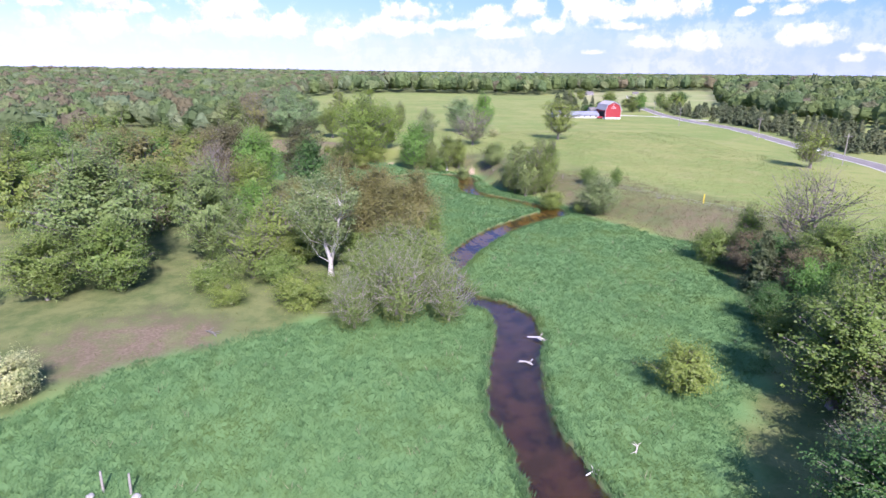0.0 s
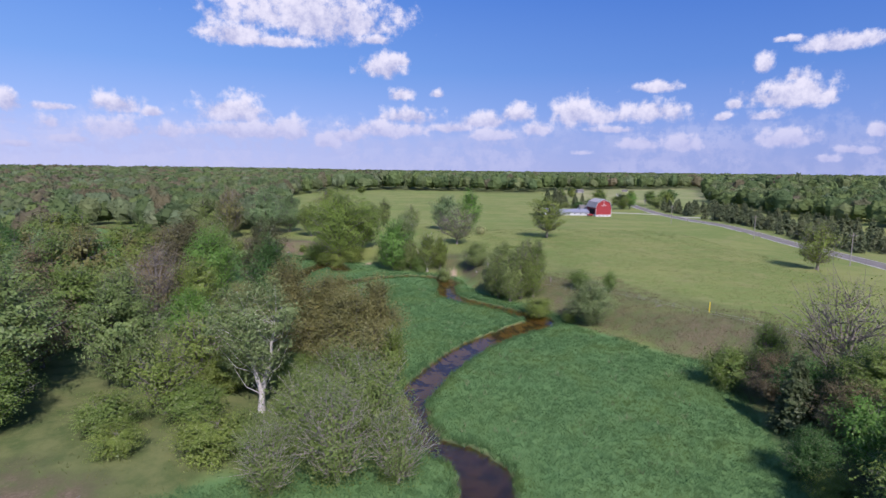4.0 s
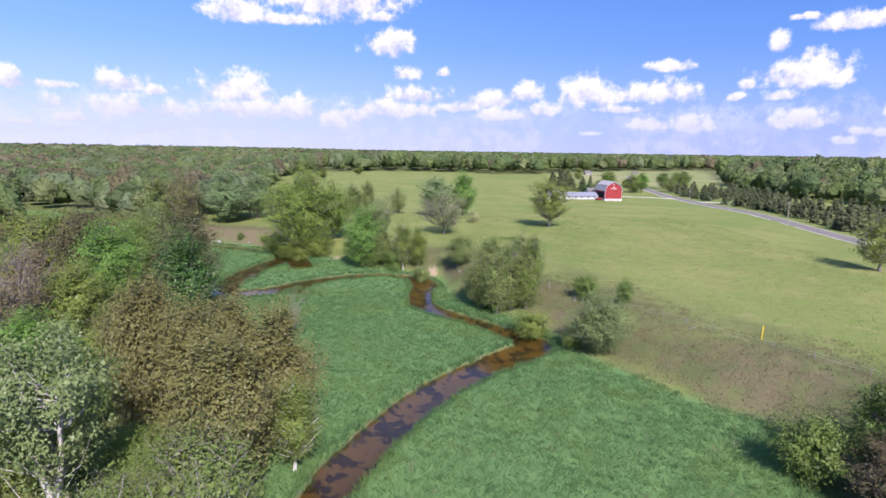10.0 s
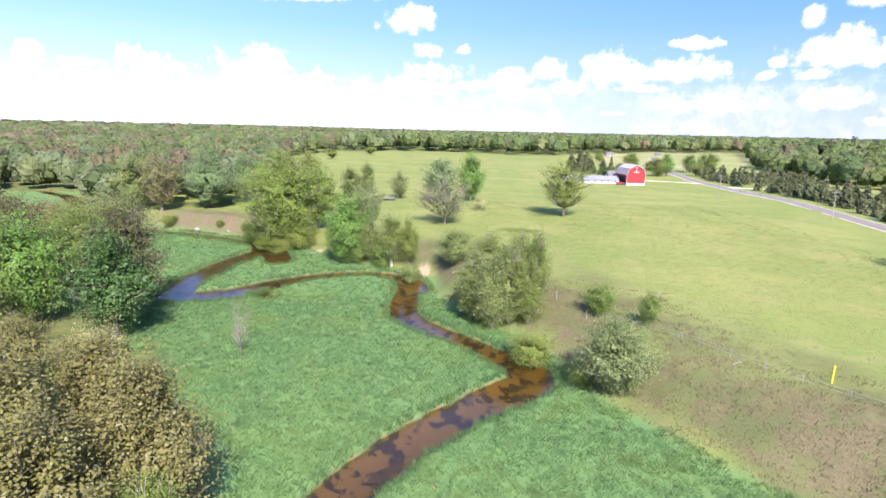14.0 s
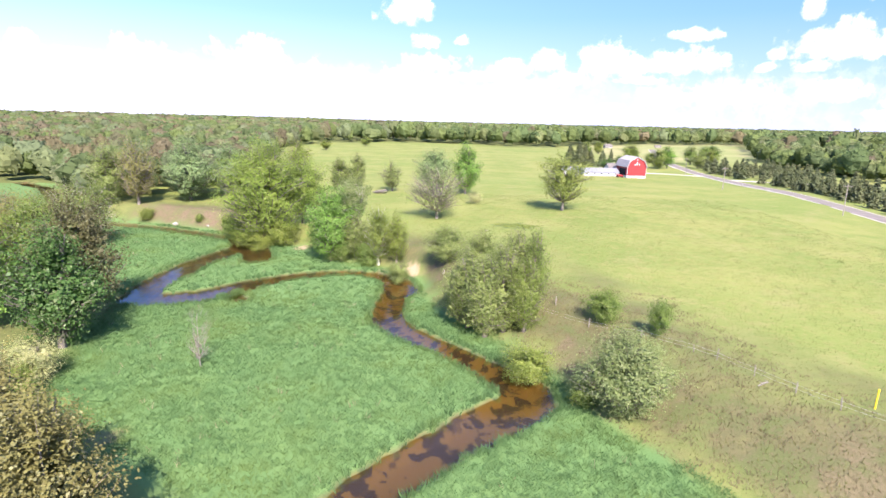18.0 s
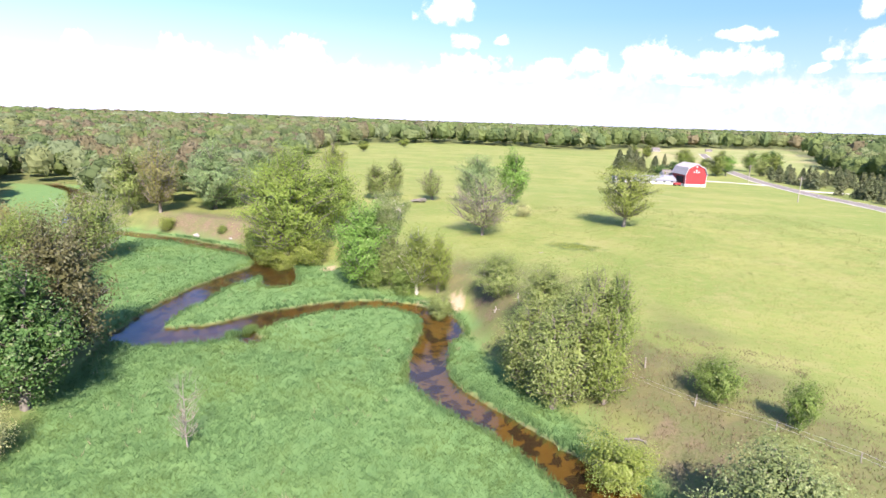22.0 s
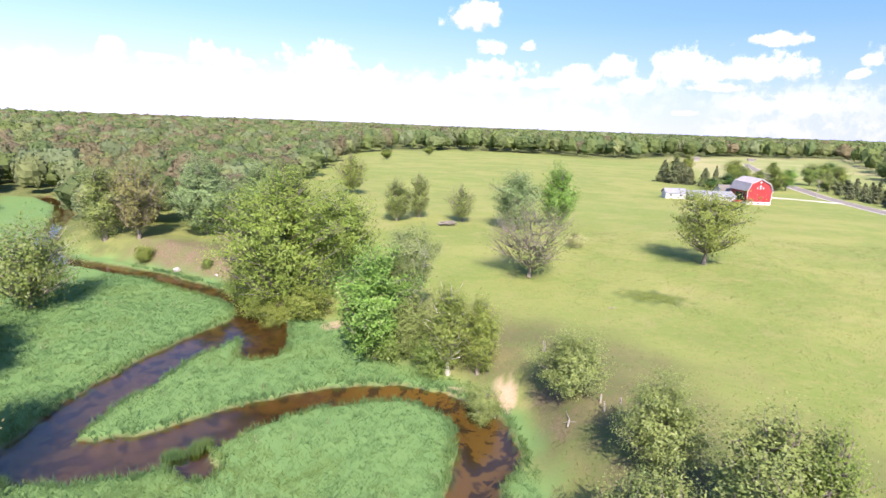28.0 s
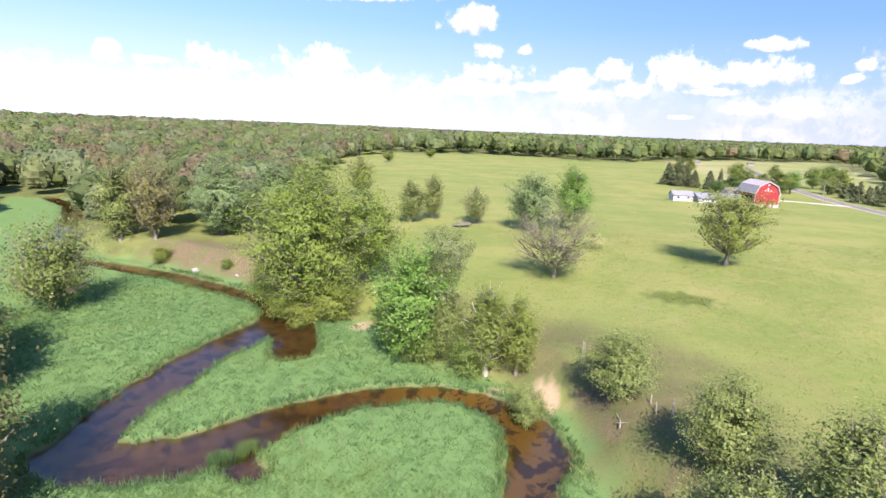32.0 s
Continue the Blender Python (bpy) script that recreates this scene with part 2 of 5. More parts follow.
NOTCH = [(-20.5, 151.5, 1.8), (-17.3, 148.9, 1.2)]


def seg_dist(x, y, line, closed=False):
    """Distance of points from a line of stations; with a third number, the half width there is taken off."""
    pts = line + [line[0]] if closed else line
    best = np.full(np.shape(x), 1e9)
    for a, b in zip(pts[:-1], pts[1:]):
        dx, dy = b[0] - a[0], b[1] - a[1]
        f = np.clip(((x - a[0]) * dx + (y - a[1]) * dy) / (dx * dx + dy * dy), 0, 1)
        d = np.hypot(x - a[0] - f * dx, y - a[1] - f * dy)
        if len(a) > 2:
            d = d - (a[2] + f * (b[2] - a[2]))
        best = np.minimum(best, d)
    return best


def inside(x, y, poly):
    odd = np.zeros(np.shape(x), bool)
    for (ax, ay), (bx, by) in zip(poly, poly[1:] + poly[:1]):
        if ay == by:
            continue
        odd ^= ((ay > y) != (by > y)) & (x < (bx - ax) * (y - ay) / (by - ay) + ax)
    return odd


def wave(x, y, size, seed):
    """Smooth uneven waves between -1 and 1, about size metres long."""
    r = np.random.RandomState(seed)
    out = 0
    for k in range(6):
        a, p, s = r.uniform(0, 6.28), r.uniform(0, 6.28), 6.28 / size * r.uniform(0.6, 1.8)
        out = out + np.sin((x * np.cos(a) + y * np.sin(a)) * s + p)
    return out / 3.5


def smooth(v, lo, hi):
    f = np.clip((v - lo) / (hi - lo), 0, 1)
    return f * f * (3 - 2 * f)


def creek_dist(x, y):
    d = np.minimum(seg_dist(x, y, LOWER_CREEK), seg_dist(x, y, UPPER_CREEK))
    d = np.minimum(np.minimum(d, seg_dist(x, y, POOL)), seg_dist(x, y, NOTCH))
    return d + 0.22 * wave(x, y, 5.0, 3) + 0.14 * wave(x, y, 1.8, 4)


def marsh_dist(x, y):
    d = seg_dist(x, y, MARSH, True)
    return np.where(inside(x, y, MARSH), -d, d)


def ground_z(x, y):
    x, y = np.asarray(x, float), np.asarray(y, float)
    m = marsh_dist(x, y)
    east = smooth(x + 0.45 * (y - 175), -40, 0)          # the pasture side of the valley
    north = smooth(y - 0.35 * x, 205, 225) * smooth(x, -140, -80)
    high = np.maximum(east, north)
    top = 0.9 + 3.3 * high - 1.9 * smooth(y, 230, 380) * high + 1.1 * smooth(np.hypot(x, y), 500, 1500) + 7.0 * smooth(np.hypot(x, y), 1000, 2600) - 1.3 * smooth(x, 92, 130) * smooth(y, 300, 230)
    width = (15.0 - 8.5 * smooth(y, 112, 168)) * high + 14 * (1 - high)
    z = 0.35 + (top - 0.35) * smooth(m, 0, np.maximum(width, 1))
    z = z + 0.10 * wave(x, y, 14, 7) * smooth(m, -3, 8) + 0.35 * wave(x, y, 90, 8) * smooth(m, 5, 60)
    c = creek_dist(x, y)
    near = np.clip(z, 0.2, None)
    return np.where(c < 0, np.maximum(-0.75, -0.1 + 0.55 * c), np.where(c < 0.45, -0.1 + (near + 0.1) * np.clip(c / 0.45, 0, 1), near))


def gz(x, y):
    return float(ground_z(np.array([x]), np.array([y]))[0])


# ---- meshes from arrays ----
def mesh_np(name, verts, faces, mats, smooth_on=False, attrs=None, index=None, normals=None):
    """A mesh of triangles or quads from arrays."""
    me = bpy.data.meshes.new(name)
    verts, faces = np.asarray(verts, np.float32), np.asarray(faces, np.int32)
    n, k = faces.shape
    me.vertices.add(len(verts))
    me.vertices.foreach_set("co", verts.ravel())
    me.loops.add(n * k)
    me.loops.foreach_set("vertex_index", faces.ravel())
    me.polygons.add(n)
    me.polygons.foreach_set("loop_start", np.arange(0, n * k, k, dtype=np.int32))
    me.polygons.foreach_set("loop_total", np.full(n, k, np.int32))
    if index is not None:
        me.polygons.foreach_set("material_index", np.asarray(index, np.int32))
    me.polygons.foreach_set("use_smooth", np.full(n, smooth_on, bool))
    for key, vals in (attrs or {}).items():
        a = me.attributes.new(key, "FLOAT", "POINT")
        a.data.foreach_set("value", np.asarray(vals, np.float32))
    for m in mats:
        me.materials.append(m)
    me.update(calc_edges=True)
    if normals is not None:            # leaves and blades take the rounded shading of the whole plant
        a = me.attributes.new("custom_normal", "FLOAT_VECTOR", "POINT")
        a.data.foreach_set("vector", np.asarray(normals, np.float32).ravel())
    return me


def part(name, bm, mat, parent=None, label="", smooth_on=False):
    """Links a bmesh as one mesh object under a thing or a part."""
    me = bpy.data.meshes.new(name)
    if smooth_on:
        for f in bm.faces:
            f.smooth = True
    bm.to_mesh(me)
    bm.free()
    me.materials.append(mat)
    ob = new(name, me)
    ob.parent = parent
    return tagged(ob, label)


def box(bm, x0, x1, y0, y1, z0, z1, bevel=0.0):
    r = bmesh.ops.create_cube(bm, size=1.0, matrix=Matrix.Translation(((x0 + x1) / 2, (y0 + y1) / 2, (z0 + z1) / 2)) @ Matrix.Diagonal((x1 - x0, y1 - y0, z1 - z0, 1)))
    if bevel:
        edges = {e for v in r["verts"] for e in v.link_edges}
        bmesh.ops.bevel(bm, geom=list(edges), offset=bevel, segments=1, affect="EDGES")


def boxes(*dims, bevel=0.0):
    bm = bmesh.new()
    for d in dims:
        box(bm, *d, bevel=bevel)
    return bm


def prism(profile, y0, y1):
    """A solid of an x-z outline along y."""
    bm = bmesh.new()
    a = [bm.verts.new((x, y0, z)) for x, z in profile]
    b = [bm.verts.new((x, y1, z)) for x, z in profile]
    bm.faces.new(a)
    bm.faces.new(list(reversed(b)))
    for i in range(len(a)):
        j = (i + 1) % len(a)
        bm.faces.new((a[j], a[i], b[i], b[j]))
    bmesh.ops.recalc_face_normals(bm, faces=bm.faces)
    return bm


def rod(bm, p, q, r0, r1, sides=8):
    p, q = Vector(p), Vector(q)
    m = Matrix.Translation((p + q) / 2) @ (q - p).to_track_quat("Z", "Y").to_matrix().to_4x4()
    bmesh.ops.create_cone(bm, cap_ends=True, segments=sides, radius1=r0, radius2=r1, depth=(q - p).length, matrix=m)


def thing(name, x, y, z, turn=0.0, label="", category="", group="", kind=""):
    ob = new(name)
    ob.matrix_basis = pose(x, y, z, 0, 0, turn)
    return tagged(ob, label, category, group, kind)


# ---- ground ----
def axis_steps(lo, hi, step, far, grow=1.12):
    mid = list(np.arange(lo, hi + 1e-6, step))
    s, v, up = step, hi, []
    while v < far:
        s *= grow
        v += s
        up.append(min(v, far))
    s, v, down = step, lo, []
    while v > -far:
        s *= grow
        v -= s
        down.append(max(v, -far))
    return np.array(down[::-1] + mid + up)


gx, gy = axis_steps(-62, 58, 0.55, 4900), axis_steps(24, 214, 0.55, 4900)
gx = np.unique(np.r_[gx[(gx < -165) | (gx >= -62)], np.arange(-165, -62.3, 1.3)])
gy = np.unique(np.r_[gy[(gy <= 214) | (gy > 300)], np.arange(215.3, 300, 1.3)])
GX, GY = np.meshgrid(gx, gy)
GZ = ground_z(GX, GY)
far_r = np.hypot(GX, GY)
ROAD = [(104, 82), (122, 132), (132.5, 168), (138, 210), (141.5, 250), (145, 290), (147, 330), (149, 360), (151.5, 400), (156.5, 440), (170, 510), (195, 600), (235, 740)]
md = marsh_dist(GX, GY)
cd = creek_dist(GX, GY)
marsh = smooth(md + 1.2 * wave(GX, GY, 9, 21), 2.5, -1.0)
east = smooth(GX + 0.45 * (GY - 175), -40, 0)
dry = smooth(md + 2.5 * wave(GX, GY, 12, 35), -1.5, 5) * smooth(md + 5 * wave(GX, GY, 17, 36), 30, 8) * smooth(GY, 66, 85) * smooth(GY + 6 * wave(GX, GY, 15, 37), 200, 172) * east
dry = np.maximum(dry, smooth(np.hypot((GX + 33) / 11, (GY - 56) / 9) + 0.25 * wave(GX, GY, 7, 31), 1.25, 0.6) * (1 - marsh))
dry = np.maximum(dry, 0.95 * smooth(np.hypot((GX + 52) / 22, (GY - 207.5 + 0.25 * (GX + 52)) / 7) + 0.25 * wave(GX, GY, 6, 32), 1.3, 0.7))
dry = np.maximum(dry, 0.9 * smooth(np.hypot((GX - 40.5) / 3.5, (GY - 62) / 5) + 0.2 * wave(GX, GY, 4, 32), 1.3, 0.7))
sand = smooth(np.hypot((GX - 7.8) / 1.2, (GY - 166.6) / 2.6) + 0.3 * wave(GX, GY, 2.2, 33), 1.2, 0.7)
sand = np.maximum(sand, 0.6 * smooth(np.hypot((GX - 2.5) / 1.2, (GY - 168.2) / 0.9) + 0.2 * wave(GX, GY, 2.0, 34), 1.15, 0.8))
sand = np.maximum(sand, 0.8 * smooth(np.hypot((GX + 18.0) / 1.6, (GY - 184.5) / 1.6), 1.2, 0.7))
forest = (1 - marsh) * np.maximum(smooth(-(GX + 0.45 * (GY - 175)), 15, 40) * (1 - smooth(GX + 110 + 0.3 * (GY - 230), 10, 40) * smooth(GY, 205, 235)), smooth(GY - np.interp(GX, [-150, -50, 110, 160, 260, 420], [705, 775, 730, 790, 900, 980]), -12, 14))
forest = np.maximum(forest, (1 - marsh) * smooth(np.hypot((GX - 42) / 20, (GY - 54) / 44), 1.15, 0.75) * smooth(GX, 24, 30))
bank = 0.8 * smooth(cd, 0.55, 0.15) * smooth(cd, -0.35, 0.0)
bed = smooth(cd, 0.1, -0.05)
weed = smooth(np.hypot((GX - 30) / 5.6, (GY - 199.3) / 4.4) + 0.25 * wave(GX, GY, 4, 39), 1.2, 0.5)
crop = smooth(GY, 480, 530) * smooth(GX - 0.12 * GY, 60, 80)
soil = smooth(np.hypot((GX + 51) / 20, (GY - 207 + 0.3 * (GX + 51)) / 6.5) + 0.3 * wave(GX, GY, 6, 51), 1.2, 0.7) * smooth(md, 0.5, 2.5)
soil = np.maximum(soil, smooth(np.hypot((GX + 33) / 10, (GY - 55) / 6.5) + 0.3 * wave(GX, GY, 5, 52), 1.2, 0.6) * (1 - marsh))
soil = np.maximum(soil, 0.8 * smooth(np.hypot((GX - 29) / 5, (GY - 128.5) / 4) + 0.35 * wave(GX, GY, 3.5, 53), 1.2, 0.6) * (1 - marsh))
soil = np.maximum(soil, 0.9 * smooth(np.hypot((GX - 11.5) / 3.5, (GY - 163) / 6) + 0.35 * wave(GX, GY, 3, 54), 1.2, 0.6) * (1 - marsh))
soil = np.maximum(soil, 0.55 * smooth(np.hypot((GX - 50) / 9, (GY - 103) / 6) + 0.35 * wave(GX, GY, 5, 55), 1.2, 0.6) * (1 - marsh))
worn = 0.8 * smooth(np.hypot((GX - (-13.8)) / 1.8, (GY - 109.4) / 2.4) + 0.35 * wave(GX, GY, 2.5, 56), 1.25, 0.5)
marsh, soil = marsh * (1 - worn), np.maximum(soil, worn)
ny, nx = GX.shape
idx = np.arange(nx * ny).reshape(ny, nx)
quads = np.stack([idx[:-1, :-1], idx[:-1, 1:], idx[1:, 1:], idx[1:, :-1]], -1).reshape(-1, 4)


def ground_material():
    m, nt = material("ground")
    n_big, n_mid, n_fine = noise_of(nt, 0.035, 4, 0.6), noise_of(nt, 0.35, 5, 0.65), noise_of(nt, 3.0, 5, 0.7)
    n_wide = noise_of(nt, 0.009, 4, 0.6)
    field = mixc(nt, ramp(nt, n_big, 0.35, 0.65), (0.121, 0.158, 0.039), (0.181, 0.195, 0.059))
    field = mixc(nt, math2(nt, "MULTIPLY", ramp(nt, n_mid, 0.42, 0.75), 0.55), field, (0.181, 0.179, 0.064))
    field = mixc(nt, math2(nt, "MULTIPLY", ramp(nt, n_wide, 0.45, 0.62), 0.5), field, (0.118, 0.166, 0.039))
    n_patch = noise_of(nt, 0.11, 5, 0.65)
    field = mixc(nt, math2(nt, "MULTIPLY", ramp(nt, n_patch, 0.52, 0.68), 0.6), field, (0.202, 0.195, 0.077))
    field = mixc(nt, math2(nt, "MULTIPLY", ramp(nt, n_patch, 0.46, 0.34), 0.6), field, (0.109, 0.153, 0.035))
    field = mixc(nt, math2(nt, "MULTIPLY", ramp(nt, n_fine, 0.55, 0.75), 0.35), field, (0.193, 0.183, 0.072))
    n_tuft = noise_of(nt, 1.1, 4, 0.7)
    field = mixc(nt, math2(nt, "MULTIPLY", ramp(nt, n_tuft, 0.5, 0.66), 0.5), field, (0.193, 0.178, 0.069))
    field = mixc(nt, math2(nt, "MULTIPLY", ramp(nt, n_tuft, 0.46, 0.34), 0.4), field, (0.105, 0.146, 0.035))
    field = mixc(nt, attr(nt, "crop"), field, mixc(nt, ramp(nt, n_wide, 0.42, 0.58), (0.233, 0.220, 0.103), (0.170, 0.195, 0.069)))
    wet = mixc(nt, ramp(nt, n_mid, 0.3, 0.7), (0.084, 0.156, 0.052), (0.102, 0.176, 0.058))
    wet = mixc(nt, math2(nt, "MULTIPLY", ramp(nt, n_big, 0.5, 0.7), 0.5), wet, (0.108, 0.172, 0.05))
    wood = mixc(nt, ramp(nt, n_mid, 0.3, 0.7), (0.065, 0.089, 0.027), (0.127, 0.135, 0.050))
    drygrass = mixc(nt, ramp(nt, n_mid, 0.38, 0.62), (0.098, 0.080, 0.046), (0.084, 0.100, 0.035))
    drygrass = mixc(nt, math2(nt, "MULTIPLY", ramp(nt, n_fine, 0.48, 0.7), 0.6), drygrass, (0.128, 0.100, 0.063))
    drygrass = mixc(nt, math2(nt, "MULTIPLY", ramp(nt, n_patch, 0.5, 0.62), 0.7), drygrass, (0.105, 0.13, 0.042))
    sandc = mixc(nt, n_fine, (0.25, 0.18, 0.112), (0.36, 0.28, 0.19))
    # Bank band: some straw; its dark tone is the undercut's shade put into colour.
    straw = mixc(nt, ramp(nt, n_mid, 0.35, 0.65), (0.035, 0.040, 0.017), (0.125, 0.105, 0.05))
    n_bed = noise_of(nt, 0.5, 5, 0.6)
    bedc = mixc(nt, ramp(nt, n_bed, 0.50, 0.55), (0.145, 0.10, 0.036), (0.042, 0.033, 0.027))
    bedc = mixc(nt, math2(nt, "MULTIPLY", ramp(nt, n_mid, 0.55, 0.60), 0.7), bedc, (0.042, 0.033, 0.028))
    place = node(nt, "ShaderNodeSeparateXYZ", {0: node(nt, "ShaderNodeNewGeometry").outputs["Position"]})
    # The bed is darker along the lower creek.
    dark_bed = math2(nt, "MULTIPLY", ramp(nt, place.outputs[1], 92.0, 70.0), 0.75)
    dark_bed = math2(nt, "MAXIMUM", dark_bed, math2(nt, "MULTIPLY", ramp(nt, place.outputs[0], -4.0, -15.0), 0.6))       # upper bends darkened too, in place of a stronger sky reflection
    bedc = mixc(nt, dark_bed, bedc, mixc(nt, ramp(nt, n_mid, 0.42, 0.6), (0.026, 0.018, 0.017), (0.07, 0.04, 0.03)))
    c = mixc(nt, attr(nt, "forest"), field, wood)
    c = mixc(nt, math2(nt, "MULTIPLY", attr(nt, "dry"), ramp(nt, n_mid, 0.3, 0.55, 0.6, 1.0)), c, drygrass)
    earth = mixc(nt, ramp(nt, n_fine, 0.35, 0.65), (0.100, 0.073, 0.046), (0.155, 0.116, 0.078))
    c = mixc(nt, math2(nt, "MULTIPLY", attr(nt, "soil"), ramp(nt, n_mid, 0.36, 0.6, 0.95, 0.35)), c, earth)
    c = mixc(nt, attr(nt, "marsh"), c, wet)
    c = mixc(nt, math2(nt, "MULTIPLY", attr(nt, "weed"), ramp(nt, n_mid, 0.3, 0.6, 0.6, 1.0)), c, (0.07, 0.095, 0.028))
    c = mixc(nt, attr(nt, "sand"), c, sandc)
    c = mixc(nt, attr(nt, "bank"), c, straw)
    c = mixc(nt, attr(nt, "bed"), c, bedc)
    h = math2(nt, "ADD", math2(nt, "MULTIPLY", n_fine, 0.6), n_mid)
    finish(nt, c, 0.95, h, 0.5, 0.25, spec=0.1)
    return m


ground = new("ground", mesh_np("ground", np.stack([GX, GY, GZ], -1).reshape(-1, 3), quads, [ground_material()], True,
             {"marsh": marsh.ravel(), "dry": dry.ravel(), "sand": sand.ravel(), "forest": forest.ravel(), "bank": bank.ravel(), "bed": bed.ravel(), "crop": crop.ravel(), "weed": weed.ravel(), "soil": soil.ravel()}))
tagged(ground, "green marsh, mown pasture and woodland floor", "ground", kind="structure")

# water
m, nt = material("creek_water")
nb = noise_of(nt, 1.2, 4, 0.6)
bump = node(nt, "ShaderNodeBump", {"Height": nb, "Strength": 0.05, "Distance": 0.05})
fres = node(nt, "ShaderNodeFresnel", {"IOR": 1.33})
nt.links.new(bump.outputs[0], fres.inputs["Normal"])
clear = node(nt, "ShaderNodeBsdfTransparent", {"Color": (0.84, 0.75, 0.56, 1)})
gloss = node(nt, "ShaderNodeBsdfGlossy", {"Color": (1, 1, 1, 1), "Roughness": 0.04})
nt.links.new(bump.outputs[0], gloss.inputs["Normal"])
mixs = node(nt, "ShaderNodeMixShader", {0: fres.outputs[0], 1: clear.outputs[0], 2: gloss.outputs[0]})
out = node(nt, "ShaderNodeOutputMaterial")
nt.links.new(mixs.outputs[0], out.inputs[0])
M["water"] = m
wv = [(-172, -70, 0), (40, -70, 0), (40, 300, 0), (-172, 300, 0)]
water = new("water", mesh_np("water", wv, [[0, 1, 2, 3]], [m]))
tagged(water, "clear tea-brown creek water over a sandy bed", "water", kind="structure")


# road
def ribbon(name, line, half, lift, mat, label, step=4.0):
    pts = []
    for (ax, ay), (bx, by) in zip(line[:-1], line[1:]):
        n = max(1, int(math.hypot(bx - ax, by - ay) / step))
        pts += [(ax + (bx - ax) * i / n, ay + (by - ay) * i / n) for i in range(n)]
    pts.append(line[-1])
    pts = np.array(pts)
    for _ in range(6):
        pts[1:-1] = (pts[:-2] + pts[1:-1] * 2 + pts[2:]) / 4
    d = np.gradient(pts, axis=0)
    d /= np.hypot(*d.T)[:, None]
    side = np.stack([d[:, 1], -d[:, 0]], -1)
    z = ground_z(pts[:, 0], pts[:, 1])
    z = np.convolve(np.pad(z, 4, "edge"), np.ones(9) / 9, "valid") + lift
    prof = [(-half - 0.5, -0.5), (-half, 0.0), (half, 0.0), (half + 0.5, -0.5)]
    v = np.concatenate([np.c_[pts + side * o, z + dz] for o, dz in prof])
    n = len(pts)
    f = [[k * n + i, k * n + i + 1, (k + 1) * n + i + 1, (k + 1) * n + i] for k in range(3) for i in range(n - 1)]
    ob = new(name, mesh_np(name, v, np.array(f)[:, ::-1], [mat]))
    return tagged(ob, label, name, kind="structure")


M["asphalt"] = plain("asphalt", (0.125, 0.11, 0.10), (0.18, 0.16, 0.145), 0.3, 0.95, 0.2, spec=0.1)
M["gravel"] = plain("gravel", (0.272, 0.248, 0.208), (0.400, 0.368, 0.320), 0.5, 0.95, 0.3)
ribbon("road_shoulder", ROAD, 3.7, 0.16, M["gravel"], "pale gravel shoulders of the asphalt road")
ribbon("road", ROAD, 3.0, 0.22, M["asphalt"], "grey two-lane asphalt road beside the pasture")
ribbon("gravel_drive", [(149, 359), (166, 352), (190, 343)], 2.0, 0.2, M["gravel"], "pale gravel drive off the road")
ribbon("farm_drive", [(111, 395), (122, 392), (138, 383), (150, 377)], 1.5, 0.2, M["gravel"], "pale gravel farm drive to the barn")


# ---- sky backdrop with clouds ----
CLOUDS_WEST = [(-12.8, 14.3, 8.7, 2.9), (-18.9, 12.3, 3.5, 1.2), (-6.5, 12.6, 2.1, 0.5), (-16.2, 12, 5.1, 0.7), (-5.6, 10.1, 2.4, 1.3), (-4.3, 10.8, 1.3, 0.7),
               (-3.7, 7.6, 1.7, 0.8), (-0.4, 7.8, 0.9, 0.5), (-36.7, 5.4, 0.9, 1), (-33.8, 5.2, 1.7, 0.4), (-34.1, 4, 0.9, 0.7), (-29.3, 5.7, 1.9, 1), (-29.7, 3.6, 3.1, 1.2),
               (-26.6, 5.2, 0.8, 0.5), (-20.2, 5.5, 3.2, 1.5), (-25.3, 3.6, 1, 0.8), (-19, 3.8, 5, 1), (-14.4, 4, 1.7, 1.2), (-11.2, 3, 1.2, 0.8), (-3.1, 5.6, 3.2, 1),
               (-5.1, 4.2, 3.6, 1), (-9, 3.6, 1.7, 0.6), (-36.1, 2.1, 2.1, 0.4), (-32.6, 2.7, 1.9, 0.4)]
CLOUDS_EAST = [(1.1, 4.5, 2.4, 0.6), (4.2, 5.2, 2.1, 0.8), (8, 5.9, 1.8, 1), (9.8, 4.4, 1.5, 1), (5, 3.8, 2.4, 0.7), (13.7, 5.7, 3.5, 1.5), (16.4, 4.4, 2.9, 0.4), (19.9, 5.8, 3.8, 1.2),
               (20.3, 8.1, 2.6, 0.6), (29.1, 9.5, 0.9, 1), (31, 7, 3.6, 1.6), (31.3, 8.5, 0.7, 0.6), (27, 6.4, 0.7, 0.5), (26.2, 5.4, 0.7, 0.4), (29.4, 5.4, 1.4, 0.5), (33.8, 6.7, 0.5, 0.5),
               (30.8, 11.5, 1.4, 0.3), (34.3, 10.8, 3, 0.8), (36.3, 11, 1, 0.6), (19.1, 3, 1.8, 0.7), (22.8, 3, 1.7, 0.9), (13.9, 2.2, 1.2, 0.3), (31.5, 3.3, 2.6, 1),
               (34.5, 1.7, 1, 0.4), (35.6, 2.4, 1, 0.4), (37.4, 3.9, 0.7, 0.7), (37, 2.3, 1.2, 0.4)]
rs = np.random.RandomState(11)
clouds = CLOUDS_WEST + CLOUDS_EAST
